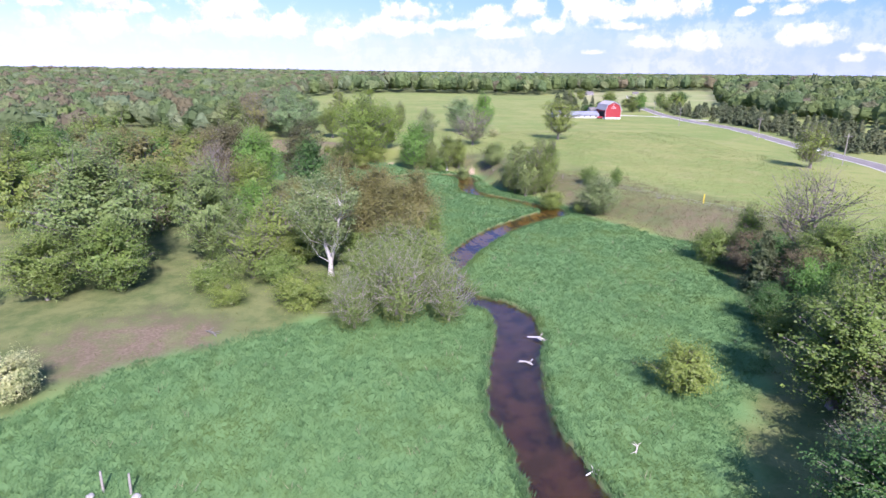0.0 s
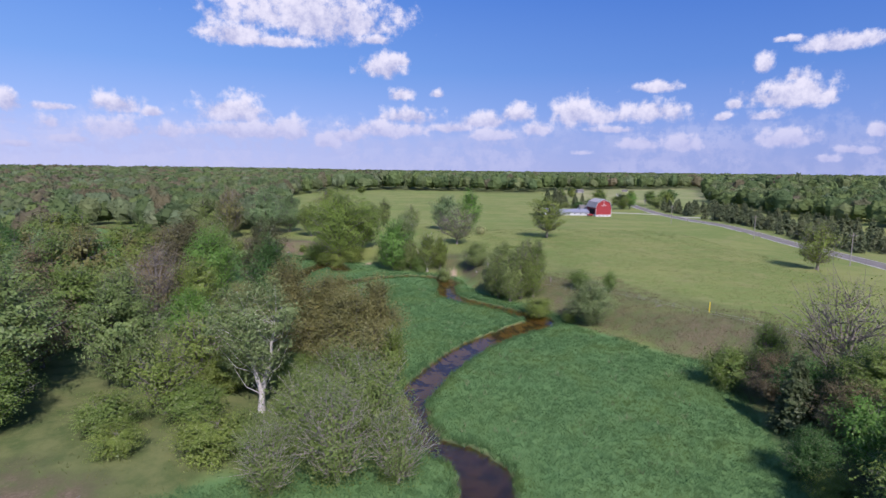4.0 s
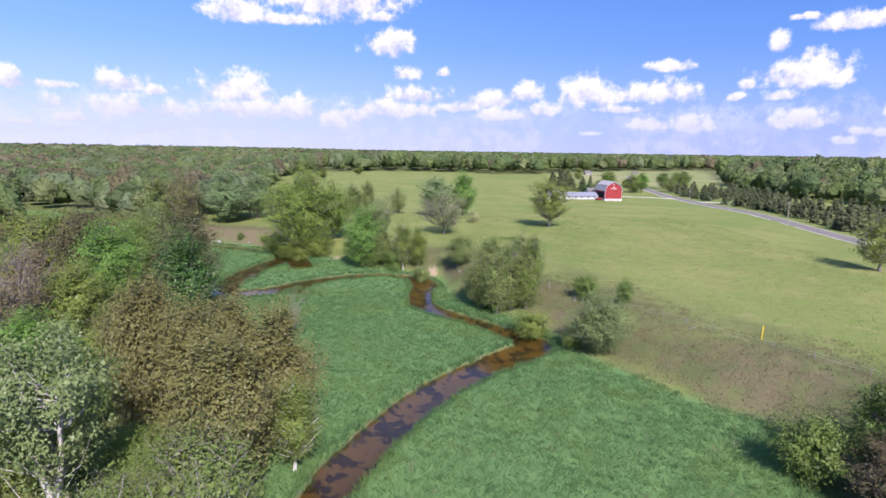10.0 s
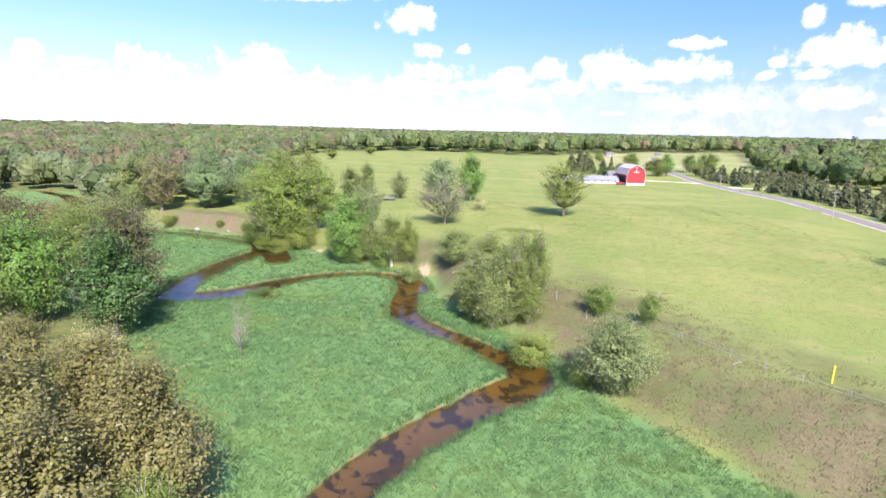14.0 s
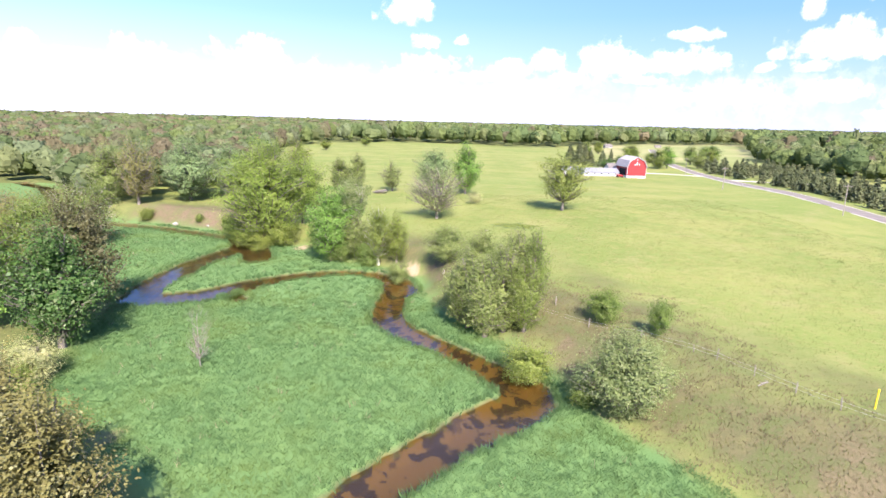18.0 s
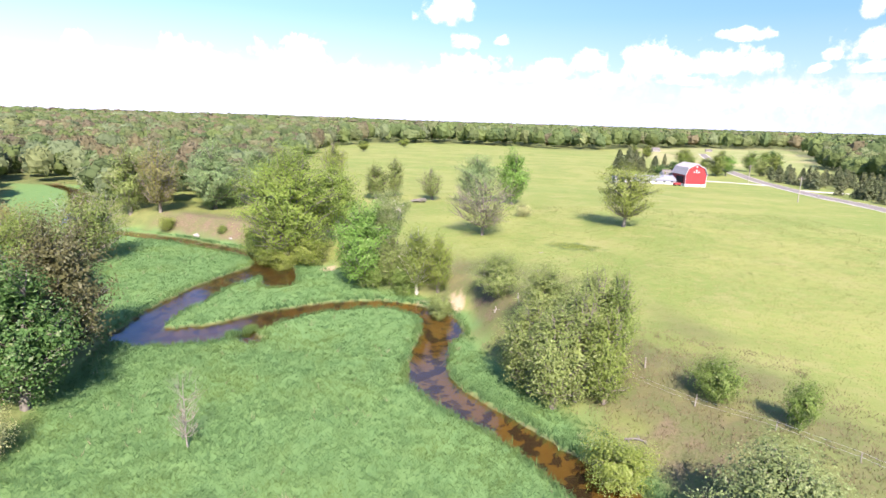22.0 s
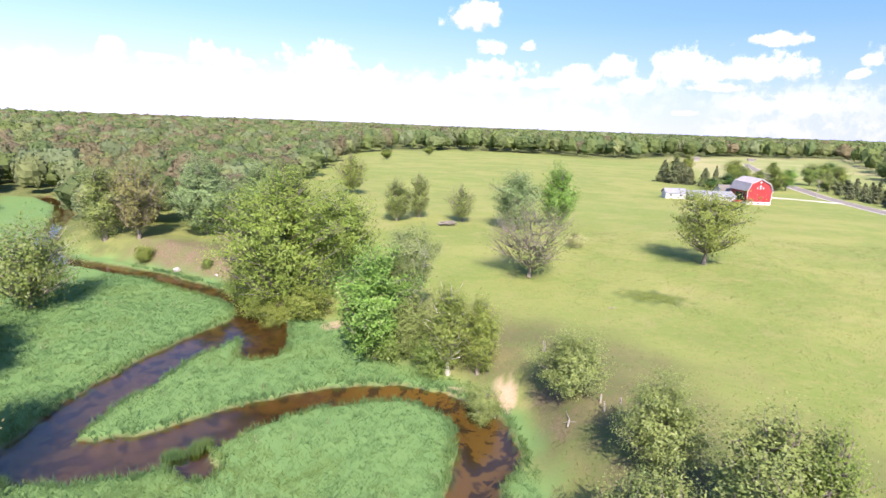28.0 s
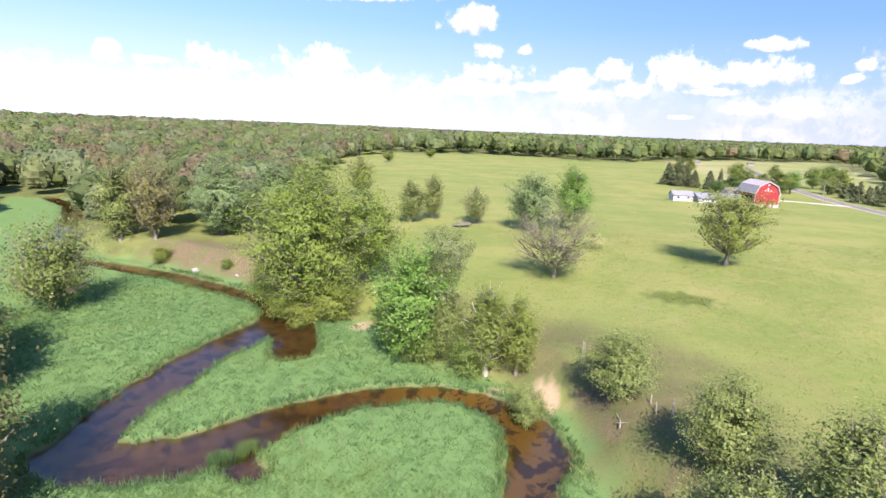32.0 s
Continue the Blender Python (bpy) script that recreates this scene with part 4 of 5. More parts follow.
# The last four hedge trees are unseen, added to shade the marsh edge.
PLANTS = """
oak_tree pasture_oak 44.9 225.1 16.5 15.5 olive|spreading green oak standing alone in the pasture
bare_tree bare 10.4 206.8 13.5 15.5 grey|half-dead grey tree with bare lower limbs in the pasture
maple_tree maple 7 256.6 16 13.5 river|full green tree behind the half-dead tree
maple_tree maple2 17.5 262.9 18 11.5 bright|tall bright green tree in the pasture
pasture_tree thin -7.8 262 10.4 8.6 grey|thin grey-green tree over a pile of cut logs
pasture_tree aspen2 -25 256.1 11.7 8.5 grey|grey-green tree of a pair in the pasture
pasture_tree aspen2 -20.3 263.7 13 7 grey|grey-green tree of a pair in the pasture
pasture_tree thin -56.1 317 16 13.5 olive|thin-leaved tree at the edge of the pasture
pasture_tree oak -100.9 548 9 11 olive|small far tree in the pasture
pasture_tree oak -83.2 641 9 12 olive|small far tree in the pasture
flowering_bush shrub 20.5 235.2 3.7 5 cream|pale flowering bush in the pasture
oak_tree creek_oak -27 188.5 23.5 19.5 oak_green|huge spreading oak over the creek pool
oak_tree oak2 -21 197 17 13 oak_green|leafy oak beside the huge creek oak
maple_tree maple -9 174.8 15.4 11 bright|bright green maple on the creek bank
poplar_tree poplar -5.5 180.5 13 7.5 silver|pale grey-leaved poplar with a white trunk
bank_tree aspen 1 171.5 12 6.5 green|slim green tree at the top of the creek bank
bank_tree aspen2 4.5 171 10 5.5 olive|yellow-green young tree at the top of the creek bank
bank_tree aspen2 -4 174.5 9 6 grey|grey-green young tree on the creek bank
bank_bush shrub -31 188.5 6 8 olive|olive bush under the creek oak
bank_bush shrub -23 187 6 8 olive|olive bush under the creek oak
bank_bush shrub -36 194 6 8 green|green bush under the creek oak
bank_bush shrub -27 186 4.5 7 olive|olive bush overhanging the creek pool
bank_bush shrub 5.8 163.8 4.2 4.2 grey|grey willow bush below the sand bank
bank_bush big_shrub 14.4 162.9 7.2 7.6 grey|round grey-green bush at the pasture's edge
bank_bush shrub -1 172 5 6 green|low green bush on the creek bank
bank_bush shrub -7 174.5 5 6 green|low green bush on the creek bank
aspen_tree aspen2 18.0 139.5 11 6 grey|grey-green aspen of a creek-side clump
aspen_tree aspen2 22.8 138 12.5 7 grey|grey-green aspen of a creek-side clump
aspen_tree aspen2 27.1 141.5 11 4.6 green|slim green aspen of a creek-side clump
aspen_tree aspen2 20.3 136.6 11.5 6.5 grey|grey-green aspen of a creek-side clump
aspen_tree aspen2 24.6 142.5 11.5 6.5 grey|grey-green aspen of a creek-side clump
aspen_tree aspen2 25.4 136.8 10.5 5.5 green|green aspen of a creek-side clump
aspen_tree aspen2 16.8 142.5 8.5 5.5 grey|grey-green aspen of a creek-side clump
bank_bush big_shrub 20.1 150.5 8.3 7 grey|grey-green willow bush near the creek bend
pasture_bush shrub2 35 134.2 4.5 5 green|small green bush at the old fence
creek_bush shrub 24.6 125.3 4.6 6 olive|olive bush leaning over the creek
willow_bush big_shrub 33 117 9 9.2 silver|large silvery willow bush beside the marsh
pasture_bush shrub 29.5 119 3 3.5 green|low dark bush beside the willow bush
young_tree shrub2 40 129 4.8 3 green|slim young tree behind the willow bush
willow_tree willow2 -64.2 180.8 13.8 13 willow|drooping grey willow at the marsh edge
riverside_tree beech -60.5 223 18.5 15 river|broad blue-green tree on the far creek bank
riverside_tree aspen2 -80 216.5 17.5 10.5 grey|grey-green tree on the far creek bank
riverside_tree thin -71.5 216 18.5 11 brown|thin-leaved brownish tree on the far creek bank
riverside_tree maple2 -56 239 16 13 river|blue-green tree behind the creek oak
riverside_tree oak -44 224 13 11 green|green tree behind the creek oak
maple_tree maple -43.5 130 16.5 11 bright|full bright green maple at the marsh edge
oak_tree oak2 -34.5 138 18 12 umber|brown-tinged oak at the marsh edge
flowering_bush shrub -27.5 119.5 5 6 cream|cream-flowered bush at the marsh edge
woodland_bush shrub -25.5 114 4.2 5 olive|olive bush below the cream-flowered bush
woodland_bush shrub2 -22.5 110.5 3.6 4.6 green|low green bush at the marsh edge
woodland_bush shrub2 -14.5 103.5 5.5 7 olive|olive bush at the marsh edge
woodland_bush shrub -19 108 5 6 olive|olive bush at the marsh edge
woodland_bush shrub -20 101 6 6 green|green bush at the marsh edge
maple_tree maple2 -30.5 128 15.5 10.5 dark|full dark green maple at the marsh edge
brown_tree oak -52 137 18 11 umber|brown-tinged oak in the wood's edge
bare_tree bare -47.5 115 15 11 russet|bare reddish-brown tree in the wood's edge
oak_tree oak -50 150.5 15 9 green|green spring-leaved tree at the marsh edge
oak_tree maple2 -53.7 155 14 13 green|green tree at the marsh edge
poplar_tree poplar -16.3 76.8 16 10 silver|tall poplar with a forked white trunk and silvery leaves
brown_tree bronze -7 84 14.5 9 brown|bronze-leaved tree of a clump by the creek
brown_tree bronze -4.5 91 15 8 brown|bronze-leaved tree of a clump by the creek
brown_tree bronze -11.5 88.5 15.5 8.5 brown|bronze-leaved tree of a clump by the creek
brown_tree bronze -17 91.5 17 8 brown|bronze-leaved tree of a clump by the creek
aspen_tree aspen -2.0 86.5 9 4.5 green|slim green aspen with a white stem by the creek
brown_tree bronze -11 96 14 8.5 brown|bronze-leaved tree of a clump by the creek
beech_tree beech -50 79 19 17 beech|large layered grey-green tree at the meadow edge
leafy_tree maple2 -43.5 70.5 10 10 green|leafy green tree in front of a larger layered tree
leafy_tree maple -51 67 9.5 9 green|leafy green tree at the meadow edge
beech_tree beech -36 83.5 16.5 10 beech|layered grey-green tree in the wood's edge
woodland_tree thin -26 84 11 9 olive|olive thin-leaved tree in the wood's edge
woodland_tree thin -27.5 76 9 8 olive|olive thin-leaved tree in the wood's edge
woodland_bush shrub -27.3 66.5 3.5 5 olive|small olive bush in dry grass
woodland_bush shrub -18.3 66.5 5 7 olive|olive bush at the meadow edge
woodland_bush shrub2 -23 74 5 7 green|green bush in front of the white-trunked poplar
flowering_bush shrub -39.5 45 4.8 5.4 cream|white-flowered bush at the meadow edge
marsh_bush shrub2 23.1 47.5 5.4 6.6 olive|yellow-tipped round bush alone in the marsh
hedge_tree shrub2 43.5 86.5 6.4 7 green|green bush at the end of the tree belt
hedge_tree aspen2 48.2 86 9.3 5 green|young green tree at the end of the tree belt
bare_tree bare 53.5 79 14 13 olive|wide half-bare tree in the tree belt
spruce_tree spruce 44 73 9 5.3 pine|dark young conifer in the tree belt
hedge_tree maple 51 70 9 8 green|green tree in the tree belt
hedge_tree maple2 50 60 9.5 8 green|green tree in the tree belt
hedge_tree shrub2 46 64 7 8 bright|bright green bush in the tree belt
hedge_tree aspen2 35 43.8 11.3 9.5 green|leafy green tree on thin grey stems at the marsh edge
hedge_tree thin 32.5 34.5 7.5 6.5 grey|thin grey-leaved small tree at the marsh edge
hedge_tree thin 37 38 8.5 8 russet|thin brownish tree in the tree belt
hedge_tree maple2 41.5 44 10 9 green|green tree in the tree belt
hedge_tree big_shrub 39.5 63 5.5 5.5 dark|dark bush at the marsh edge
hedge_tree thin 44 50 10 9 green|thin-leaved tree in the tree belt
hedge_tree thin 33.5 31 9 8 dark|dark thin-leaved tree at the marsh edge
hedge_tree maple2 41 36 10 9 dark|dark green tree in the tree belt
hedge_tree shrub2 48 78 6.5 7 dark|dark bush in the tree belt
hedge_tree big_shrub 46.5 81 6.5 7 russet|brownish bush in the tree belt
hedge_tree big_shrub 53 74 7 8 dark|dark bush under the half-bare tree
hedge_tree big_shrub 47 68.5 6.5 7.5 russet|reddish-brown bush in the tree belt
hedge_tree big_shrub 44.5 58 6 7 dark|dark bush in the tree belt
hedge_tree maple2 57 66 9.5 9 green|green tree in the tree belt
hedge_tree thin 47 54.5 10 9 olive|thin-leaved tree in the tree belt
hedge_tree maple 40.5 51 9.5 8.5 green|green tree in the tree belt
hedge_tree maple2 56 56 10 9 olive|olive-green tree in the tree belt
hedge_tree maple 49 44 10 9 dark|dark green tree in the tree belt
hedge_tree big_shrub 38.5 58.5 3.5 4.5 olive|olive bush at the marsh edge
hedge_tree maple2 30.5 25 9 8 dark|dark green tree at the marsh edge
hedge_tree maple 27 27.5 9.5 8 dark|dark green tree at the marsh edge
hedge_tree maple2 36 33 10 9 green|green tree in the tree belt
hedge_tree maple 24 22 9 7 green|green tree at the marsh edge
hedge_tree thin 29.5 29.5 9 8 grey|thin grey-leaved tree at the marsh edge
undergrowth_bush big_shrub -14 84 5 8 green|green undergrowth bush beneath the white-trunked poplar
undergrowth_bush big_shrub -22.5 82.5 5.5 8 olive|olive undergrowth bush beneath the white-trunked poplar
undergrowth_bush shrub -31 71 4.5 7 green|green undergrowth bush at the wood's edge
undergrowth_bush shrub2 -29 88 5 7 olive|olive undergrowth bush in the wood's edge
undergrowth_bush big_shrub -25 94 6 8 green|green undergrowth bush in the wood's edge
undergrowth_bush shrub2 -15 68.5 4 6 willow|grey-green bush at the meadow edge
undergrowth_bush shrub -29 104 4 6 bright|bright green bush in the wood's edge
undergrowth_bush shrub -35 113 4 7 olive|olive bush in the wood's edge
bluff_bush shrub -66 209.5 3.5 4.5 olive|small olive bush on the dry creek bluff
bluff_bush shrub2 -50 205.5 2.2 2.6 green|small green bush on the dry creek bluff
bluff_bush shrub -42 203 2.6 3 olive|small olive bush on the dry creek bluff
willow_shrub willow -10.4 60.5 7 6 willow|half-bare grey willow shrub at the meadow edge
willow_shrub willow -4.9 62.5 9.5 8 willow|half-bare grey willow shrub leaning over the creek
willow_shrub willow 0.8 62.5 7.5 6 willow|half-bare grey willow shrub leaning over the creek
willow_shrub willow2 -8.5 68 9 9.5 willow|half-bare grey willow shrub by the creek
willow_shrub willow2 -3 70 9.5 9 willow|half-bare grey willow shrub by the creek
willow_shrub willow2 -10.3 74 7 7 willow|grey-green willow shrub by the creek
willow_shrub willow2 -6 78 8.5 9 willow|grey-green willow shrub by the creek
dead_sapling snag -12.0 124.5 8.0 3.3 russet|dead bare sapling alone in the marsh
road_tree thin 104.5 160 13 11 olive|round green tree standing beside the road
wood_edge_tree oak2 -58 158 15 13 brown|bronze-leaved tree at the wood's edge
wood_edge_tree oak -68 163 14 13 russet|russet tree at the wood's edge
wood_edge_tree maple2 -60 147 15 12 brown|bronze-leaved tree at the wood's edge
wood_edge_tree maple -78 168 14 12 green|green tree at the wood's edge
wood_edge_tree oak2 -88 176 13 12 olive|olive-green tree at the wood's edge
wood_edge_tree maple -52 100 14 11 green|green tree in the wood's edge
wood_edge_tree maple2 -34 99 10 9 bright|bright green young tree in the wood's edge
wood_edge_tree oak -30 111 9 8 brown|bronze-leaved young tree in the wood's edge
wood_edge_tree oak2 -42 119 12 10 olive|bronze-leaved tree in the wood's edge
"""
for row in PLANTS.strip().splitlines():
    spec, label = row.split("|")
    name, key, x, y, h, w, mat = spec.split()
    plant(name, key, float(x), float(y), float(h), float(w), mat, label, "bush" if "bush" in name or "shrub" in name else "tree")


# ---- farm ----
def farm_barn(x, y, turn):
    ob = thing("barn", x, y, gz(x + 5, y + 7) - 0.05, turn, "red gambrel-roofed barn with white trim on a white base", "barn")
    prof = [(-5, 0), (5, 0), (5, 5.7), (3.75, 8.6), (0, 10.5), (-3.75, 8.6), (-5, 5.7)]
    inner = [(-4.85, 1.25), (4.85, 1.25), (4.85, 5.6), (3.6, 8.45), (0, 10.25), (-3.6, 8.45), (-4.85, 5.6)]
    part("wall", prism(inner, -0.02, 14), M["red"], ob, "red painted board walls")
    part("base_wall", boxes((-5, 5, -0.06, 14.05, 0, 1.25)), M["white"], ob, "white masonry base")
    for sgn in (-1, 1):
        part("corner_board", boxes((min(sgn * 4.86, sgn * 5.02), max(sgn * 4.86, sgn * 5.02), -0.07, 0.25, 1.25, 5.7)), M["white"], ob, "white corner board")
        for (xa, za), (xb, zb), nm in (((5.25, 5.45), (3.85, 8.75), "lower_roof"), ((3.85, 8.75), (0.0, 10.72), "upper_roof")):
            n = Vector((zb - za, 0, -(xb - xa))).normalized() * 0.16
            pr = [(sgn * xa, za), (sgn * xb, zb), (sgn * (xb + n.x), zb + abs(n.z)), (sgn * (xa + n.x), za + abs(n.z))]
            part(nm, prism(pr, -0.55, 14.5), M["roof"], ob, "light grey shingled roof slope")
            pr = [(sgn * xa * 0.985, za - 0.22), (sgn * xb * 0.985, zb - 0.22), (sgn * xb, zb), (sgn * xa, za)]
            part("verge_board", prism(pr, -0.5, -0.12), M["white"], ob, "white verge board")
    for k in range(3):
        part("base_window", boxes((-3.0 + k * 2.6, -2.2 + k * 2.6, -0.12, 0.0, 0.35, 0.85)), M["red"], ob, "small red-framed base window")
    # No opening is cut: a near-black slab paints the bay's inner shade.
    part("side_door", boxes((-5.06, -4.8, 2.5, 9.5, 1.3, 4.6)), M["bay_shade"], ob, "near-black slab for the shaded open side bay")
    for sx, sz, r in ((-1.15, 6.9, 0.5), (0, 7.6, 0.62), (1.15, 6.9, 0.5), (0, 6.7, 0.45), (0, 9.3, 0.55)):
        pts = [(sx + r * (1 if i % 2 == 0 else 0.45) * math.sin(i * math.pi / 4), sz + r * (1 if i % 2 == 0 else 0.45) * math.cos(i * math.pi / 4)) for i in range(8)]
        part("wall_star", prism(pts, -0.1, -0.03), M["white"], ob, "white painted star ornament")
    return ob


farm_barn(104.6, 357.2, 8)


def gabled(name, x, y, turn, length, depth, eave, ridge, wall, roof, label, category, windows=0, chimney=False):
    ob = thing(name, x, y, gz(x, y) - 0.05, turn, label, category)
    half = depth / 2
    bm = prism([(-half, 0), (half, 0), (half, eave), (0, ridge - 0.12), (-half, eave)], -length / 2, length / 2)
    bmesh.ops.rotate(bm, verts=bm.verts, cent=(0, 0, 0), matrix=Matrix.Rotation(radians(90), 3, "Z"))
    part("wall", bm, wall, ob)
    for sgn in (-1, 1):
        bm = prism([(0, ridge), (sgn * (half + 0.4), eave - 0.15), (sgn * (half + 0.4), eave + 0.02), (0, ridge + 0.18)], -length / 2 - 0.4, length / 2 + 0.4)
        bmesh.ops.rotate(bm, verts=bm.verts, cent=(0, 0, 0), matrix=Matrix.Rotation(radians(90), 3, "Z"))
        part("roof", bm, roof, ob)
    for k in range(windows):
        cx = -length / 2 + (k + 0.5) * length / windows
        w = part("window", boxes((cx - 0.6, cx + 0.6, -half - 0.06, -half + 0.05, eave * 0.4, eave * 0.8)), M["white"], ob, "white window frame")
        part("pane", boxes((cx - 0.48, cx + 0.48, -half - 0.08, -half - 0.05, eave * 0.44, eave * 0.76)), M["glass"], w, "dark glass pane")
    if chimney:
        part("chimney", boxes((-0.4, 0.4, 0.4, 1.2, ridge - 0.8, ridge + 0.9)), M["stone"], ob)
    return ob


gabled("long_shed", 87.3, 365, 7, 18.5, 9, 1.9, 3.7, M["white"], M["metal_roof"], "long low white shed with a pale metal roof", "shed", 5)
gabled("farmhouse", 101.5, 378.5, 8, 14, 9, 2.6, 5.7, M["white"], M["house_roof"], "white farmhouse with a grey-brown roof behind the barn", "house", 4, True)
gabled("small_shed", 72.3, 363, 7, 8.4, 5, 2.5, 4.1, M["white"], M["metal_roof"], "small white shed with a pale metal roof beside the long shed", "shed", 2)
gabled("far_house", 187, 752, 15, 9, 6, 2.2, 4.6, M["stone"], M["house_roof"], "small far house with a grey-brown roof at the wood's edge", "house", 2)
gabled("far_shed", 262, 800, -8, 7, 5, 2.0, 3.4, M["wood"], M["house_roof"], "small weathered far shed in a field", "shed", 1)
wagon = thing("farm_wagon", 96.5, 357.5, gz(96.5, 357.5), 10, "red farm wagon parked beside the barn", "wagon")
part("bed", boxes((-1.6, 1.6, -0.8, 0.8, 0.7, 1.5), bevel=0.05), M["red"], wagon)
for wx in (-1.1, 1.1):
    for wy in (-0.85, 0.85):
        bm = bmesh.new()
        rod(bm, (wx, wy - 0.1, 0.38), (wx, wy + 0.1, 0.38), 0.38, 0.38, 14)
        part("wheel", bm, M["rubber"], wagon)


# ---- roadside and fence ----
def utility_pole(x, y, turn):
    ob = thing("utility_pole", x, y, gz(x, y), turn, "weathered wooden utility pole with a crossarm", "pole", "poles along the road")
    bm = bmesh.new()
    rod(bm, (0, 0, -0.5), (0, 0, 9.6), 0.15, 0.10, 10)
    part("pole", bm, M["wood"], ob)
    part("crossarm", boxes((-1.2, 1.2, -0.16, -0.04, 8.7, 8.85)), M["wood"], ob)
    for k in (-1.05, -0.45, 0.45, 1.05):
        bm = bmesh.new()
        rod(bm, (k, -0.1, 8.85), (k, -0.1, 9.08), 0.06, 0.04, 8)
        part("insulator", bm, M["glass"], ob)
    return ob


for x, y in ((131, 238), (124.5, 304), (141, 388), (122, 172)):
    utility_pole(x, y, -10)
mb = thing("mailbox", 141, 322, gz(141, 322), -10, "grey mailbox on a wooden post beside the road", "mailbox")
part("post", boxes((-0.06, 0.06, -0.06, 0.06, -0.2, 1.1)), M["wood"], mb)
bm = bmesh.new()
bmesh.ops.create_cone(bm, cap_ends=True, segments=14, radius1=0.17, radius2=0.17, depth=0.55, matrix=Matrix.Translation((0, 0, 1.27)) @ Matrix.Rotation(radians(90), 4, "X"))
part("box", bm, M["metal"], mb)

FENCE = [(22, 150), (27.5, 139.5), (33, 133.5), (38, 128.8), (42.3, 124.6), (44, 122.8), (46, 119), (48, 115.5), (50.3, 112.7), (53, 109.6), (56, 106), (59, 101), (61, 95)]
fence = thing("fence", FENCE[0][0], FENCE[0][1], gz(*FENCE[0]), 0, "old wooden-post wire fence along the pasture's edge", "fence")
fr = random.Random(4)
origin = Vector((FENCE[0][0], FENCE[0][1], gz(*FENCE[0])))
tops = []
for x, y in FENCE:
    z = gz(x, y)
    h = fr.uniform(0.8, 1.3)
    p = Vector((x, y, z)) - origin
    bm = bmesh.new()
    rod(bm, p + Vector((0, 0, -0.3)), p + Vector((fr.uniform(-0.12, 0.12), fr.uniform(-0.1, 0.1), h)), 0.05, 0.045, 8)
    part("post", bm, M["wood"], fence)
    tops.append(p)
for lift in (0.45, 0.85):
    bm = bmesh.new()
    for a, b in zip(tops[:-1], tops[1:]):
        mid = (a + b) / 2 + Vector((0, 0, lift - 0.05))
        rod(bm, a + Vector((0, 0, lift)), mid, 0.008, 0.008, 4)
        rod(bm, mid, b + Vector((0, 0, lift)), 0.008, 0.008, 4)
    part("wire", bm, M["metal"], fence)
mk = thing("marker_post", 53.5, 113.2, gz(53.5, 113.2), 0, "bright yellow plastic pipeline marker post by the fence", "post")
bm = bmesh.new()
rod(bm, (0, 0, -0.2), (0.05, 0, 1.75), 0.07, 0.07, 10)
part("post", bm, M["yellow"], mk)
part("cap", boxes((-0.03, 0.13, -0.08, 0.08, 1.72, 1.86), bevel=0.03), M["yellow"], mk)
for x, y in ((-24.3, 33.2), (-22.2, 33.0)):
    ob = thing("old_post", x, y, gz(x, y), fr.uniform(0, 90), "leaning grey fence post in a patch of dry straw", "post", "old posts in the marsh")
    bm = bmesh.new()
    rod(bm, (0, 0, -0.3), (0.1, 0.05, 1.7), 0.1, 0.08, 8)
    part("post", bm, M["wood"], ob)


for x, y, h in ((11.9, 171.9, 1.5), (12.2, 172.1, 1.3), (17.1, 160.9, 0.9), (17.3, 159.3, 1.0), (18.6, 158.9, 1.7), (29.9, 139.9, 1.2)):
    ob = thing("old_post", x, y, gz(x, y), fr.uniform(0, 90), "grey broken fence post in the dry grass", "post", "old posts above the creek")
    bm = bmesh.new()
    rod(bm, (0, 0, -0.3), (fr.uniform(-0.12, 0.12), 0.04, h), 0.09, 0.07, 8)
    part("post", bm, M["wood"], ob)


# ---- loose things ----
def branch(name, x, y, z, label, seed, size, mat, category="branch"):
    r = np.random.RandomState(seed)
    ob = thing(name, x, y, z, r.uniform(0, 360), label, category)
    lines = [[(-size / 2, 0, 0.05, size * 0.05), (0, r.normal(0, 0.1), 0.12 * size, size * 0.045), (size / 2, r.normal(0, 0.1), 0.06, size * 0.03)]]
    v, f = tubes(lines, 7)
    t = new("trunk", mesh_np("trunk", v, f, [mat], True))
    t.parent = ob
    for k in range(4):
        a = r.uniform(-0.35, 0.35) * size
        e = (a + r.normal(0, 0.2 * size), r.choice([-1, 1]) * r.uniform(0.15, 0.4) * size, r.uniform(0.05, 0.35) * size)
        v, f = tubes([[(a, 0, 0.1, size * 0.025), ((a + e[0]) / 2, e[1] / 2, e[2] * 0.7, size * 0.018), (*e, size * 0.008)]], 6)
        b = new("limb", mesh_np("limb", v, f, [mat], True))
        b.parent = ob
    return ob


branch("driftwood", 8.9, 53.2, 0.0, "bleached driftwood snag standing out of the creek", 1, 1.5, M["drift"], "driftwood")
branch("driftwood", 11.0, 58.6, 0.12, "bleached log jutting from the creek bank", 2, 2.4, M["drift"], "driftwood")
branch("fallen_branch", 15.9, 38.6, gz(15.9, 38.6), "pale dead stick lying in the marsh grass", 11, 1.3, M["drift"])
branch("driftwood", 11.9, 36.0, 0.12, "bleached log at the creek bank", 3, 1.8, M["drift"], "driftwood")
branch("fallen_branch", 27.4, 130.9, gz(27.4, 130.9), "dark broken branch in the dry grass", 4, 2.2, M["bark"])
branch("fallen_branch", 14.1, 158.9, gz(14.1, 158.9), "grey fallen branch above the creek", 5, 1.8, M["wood"])
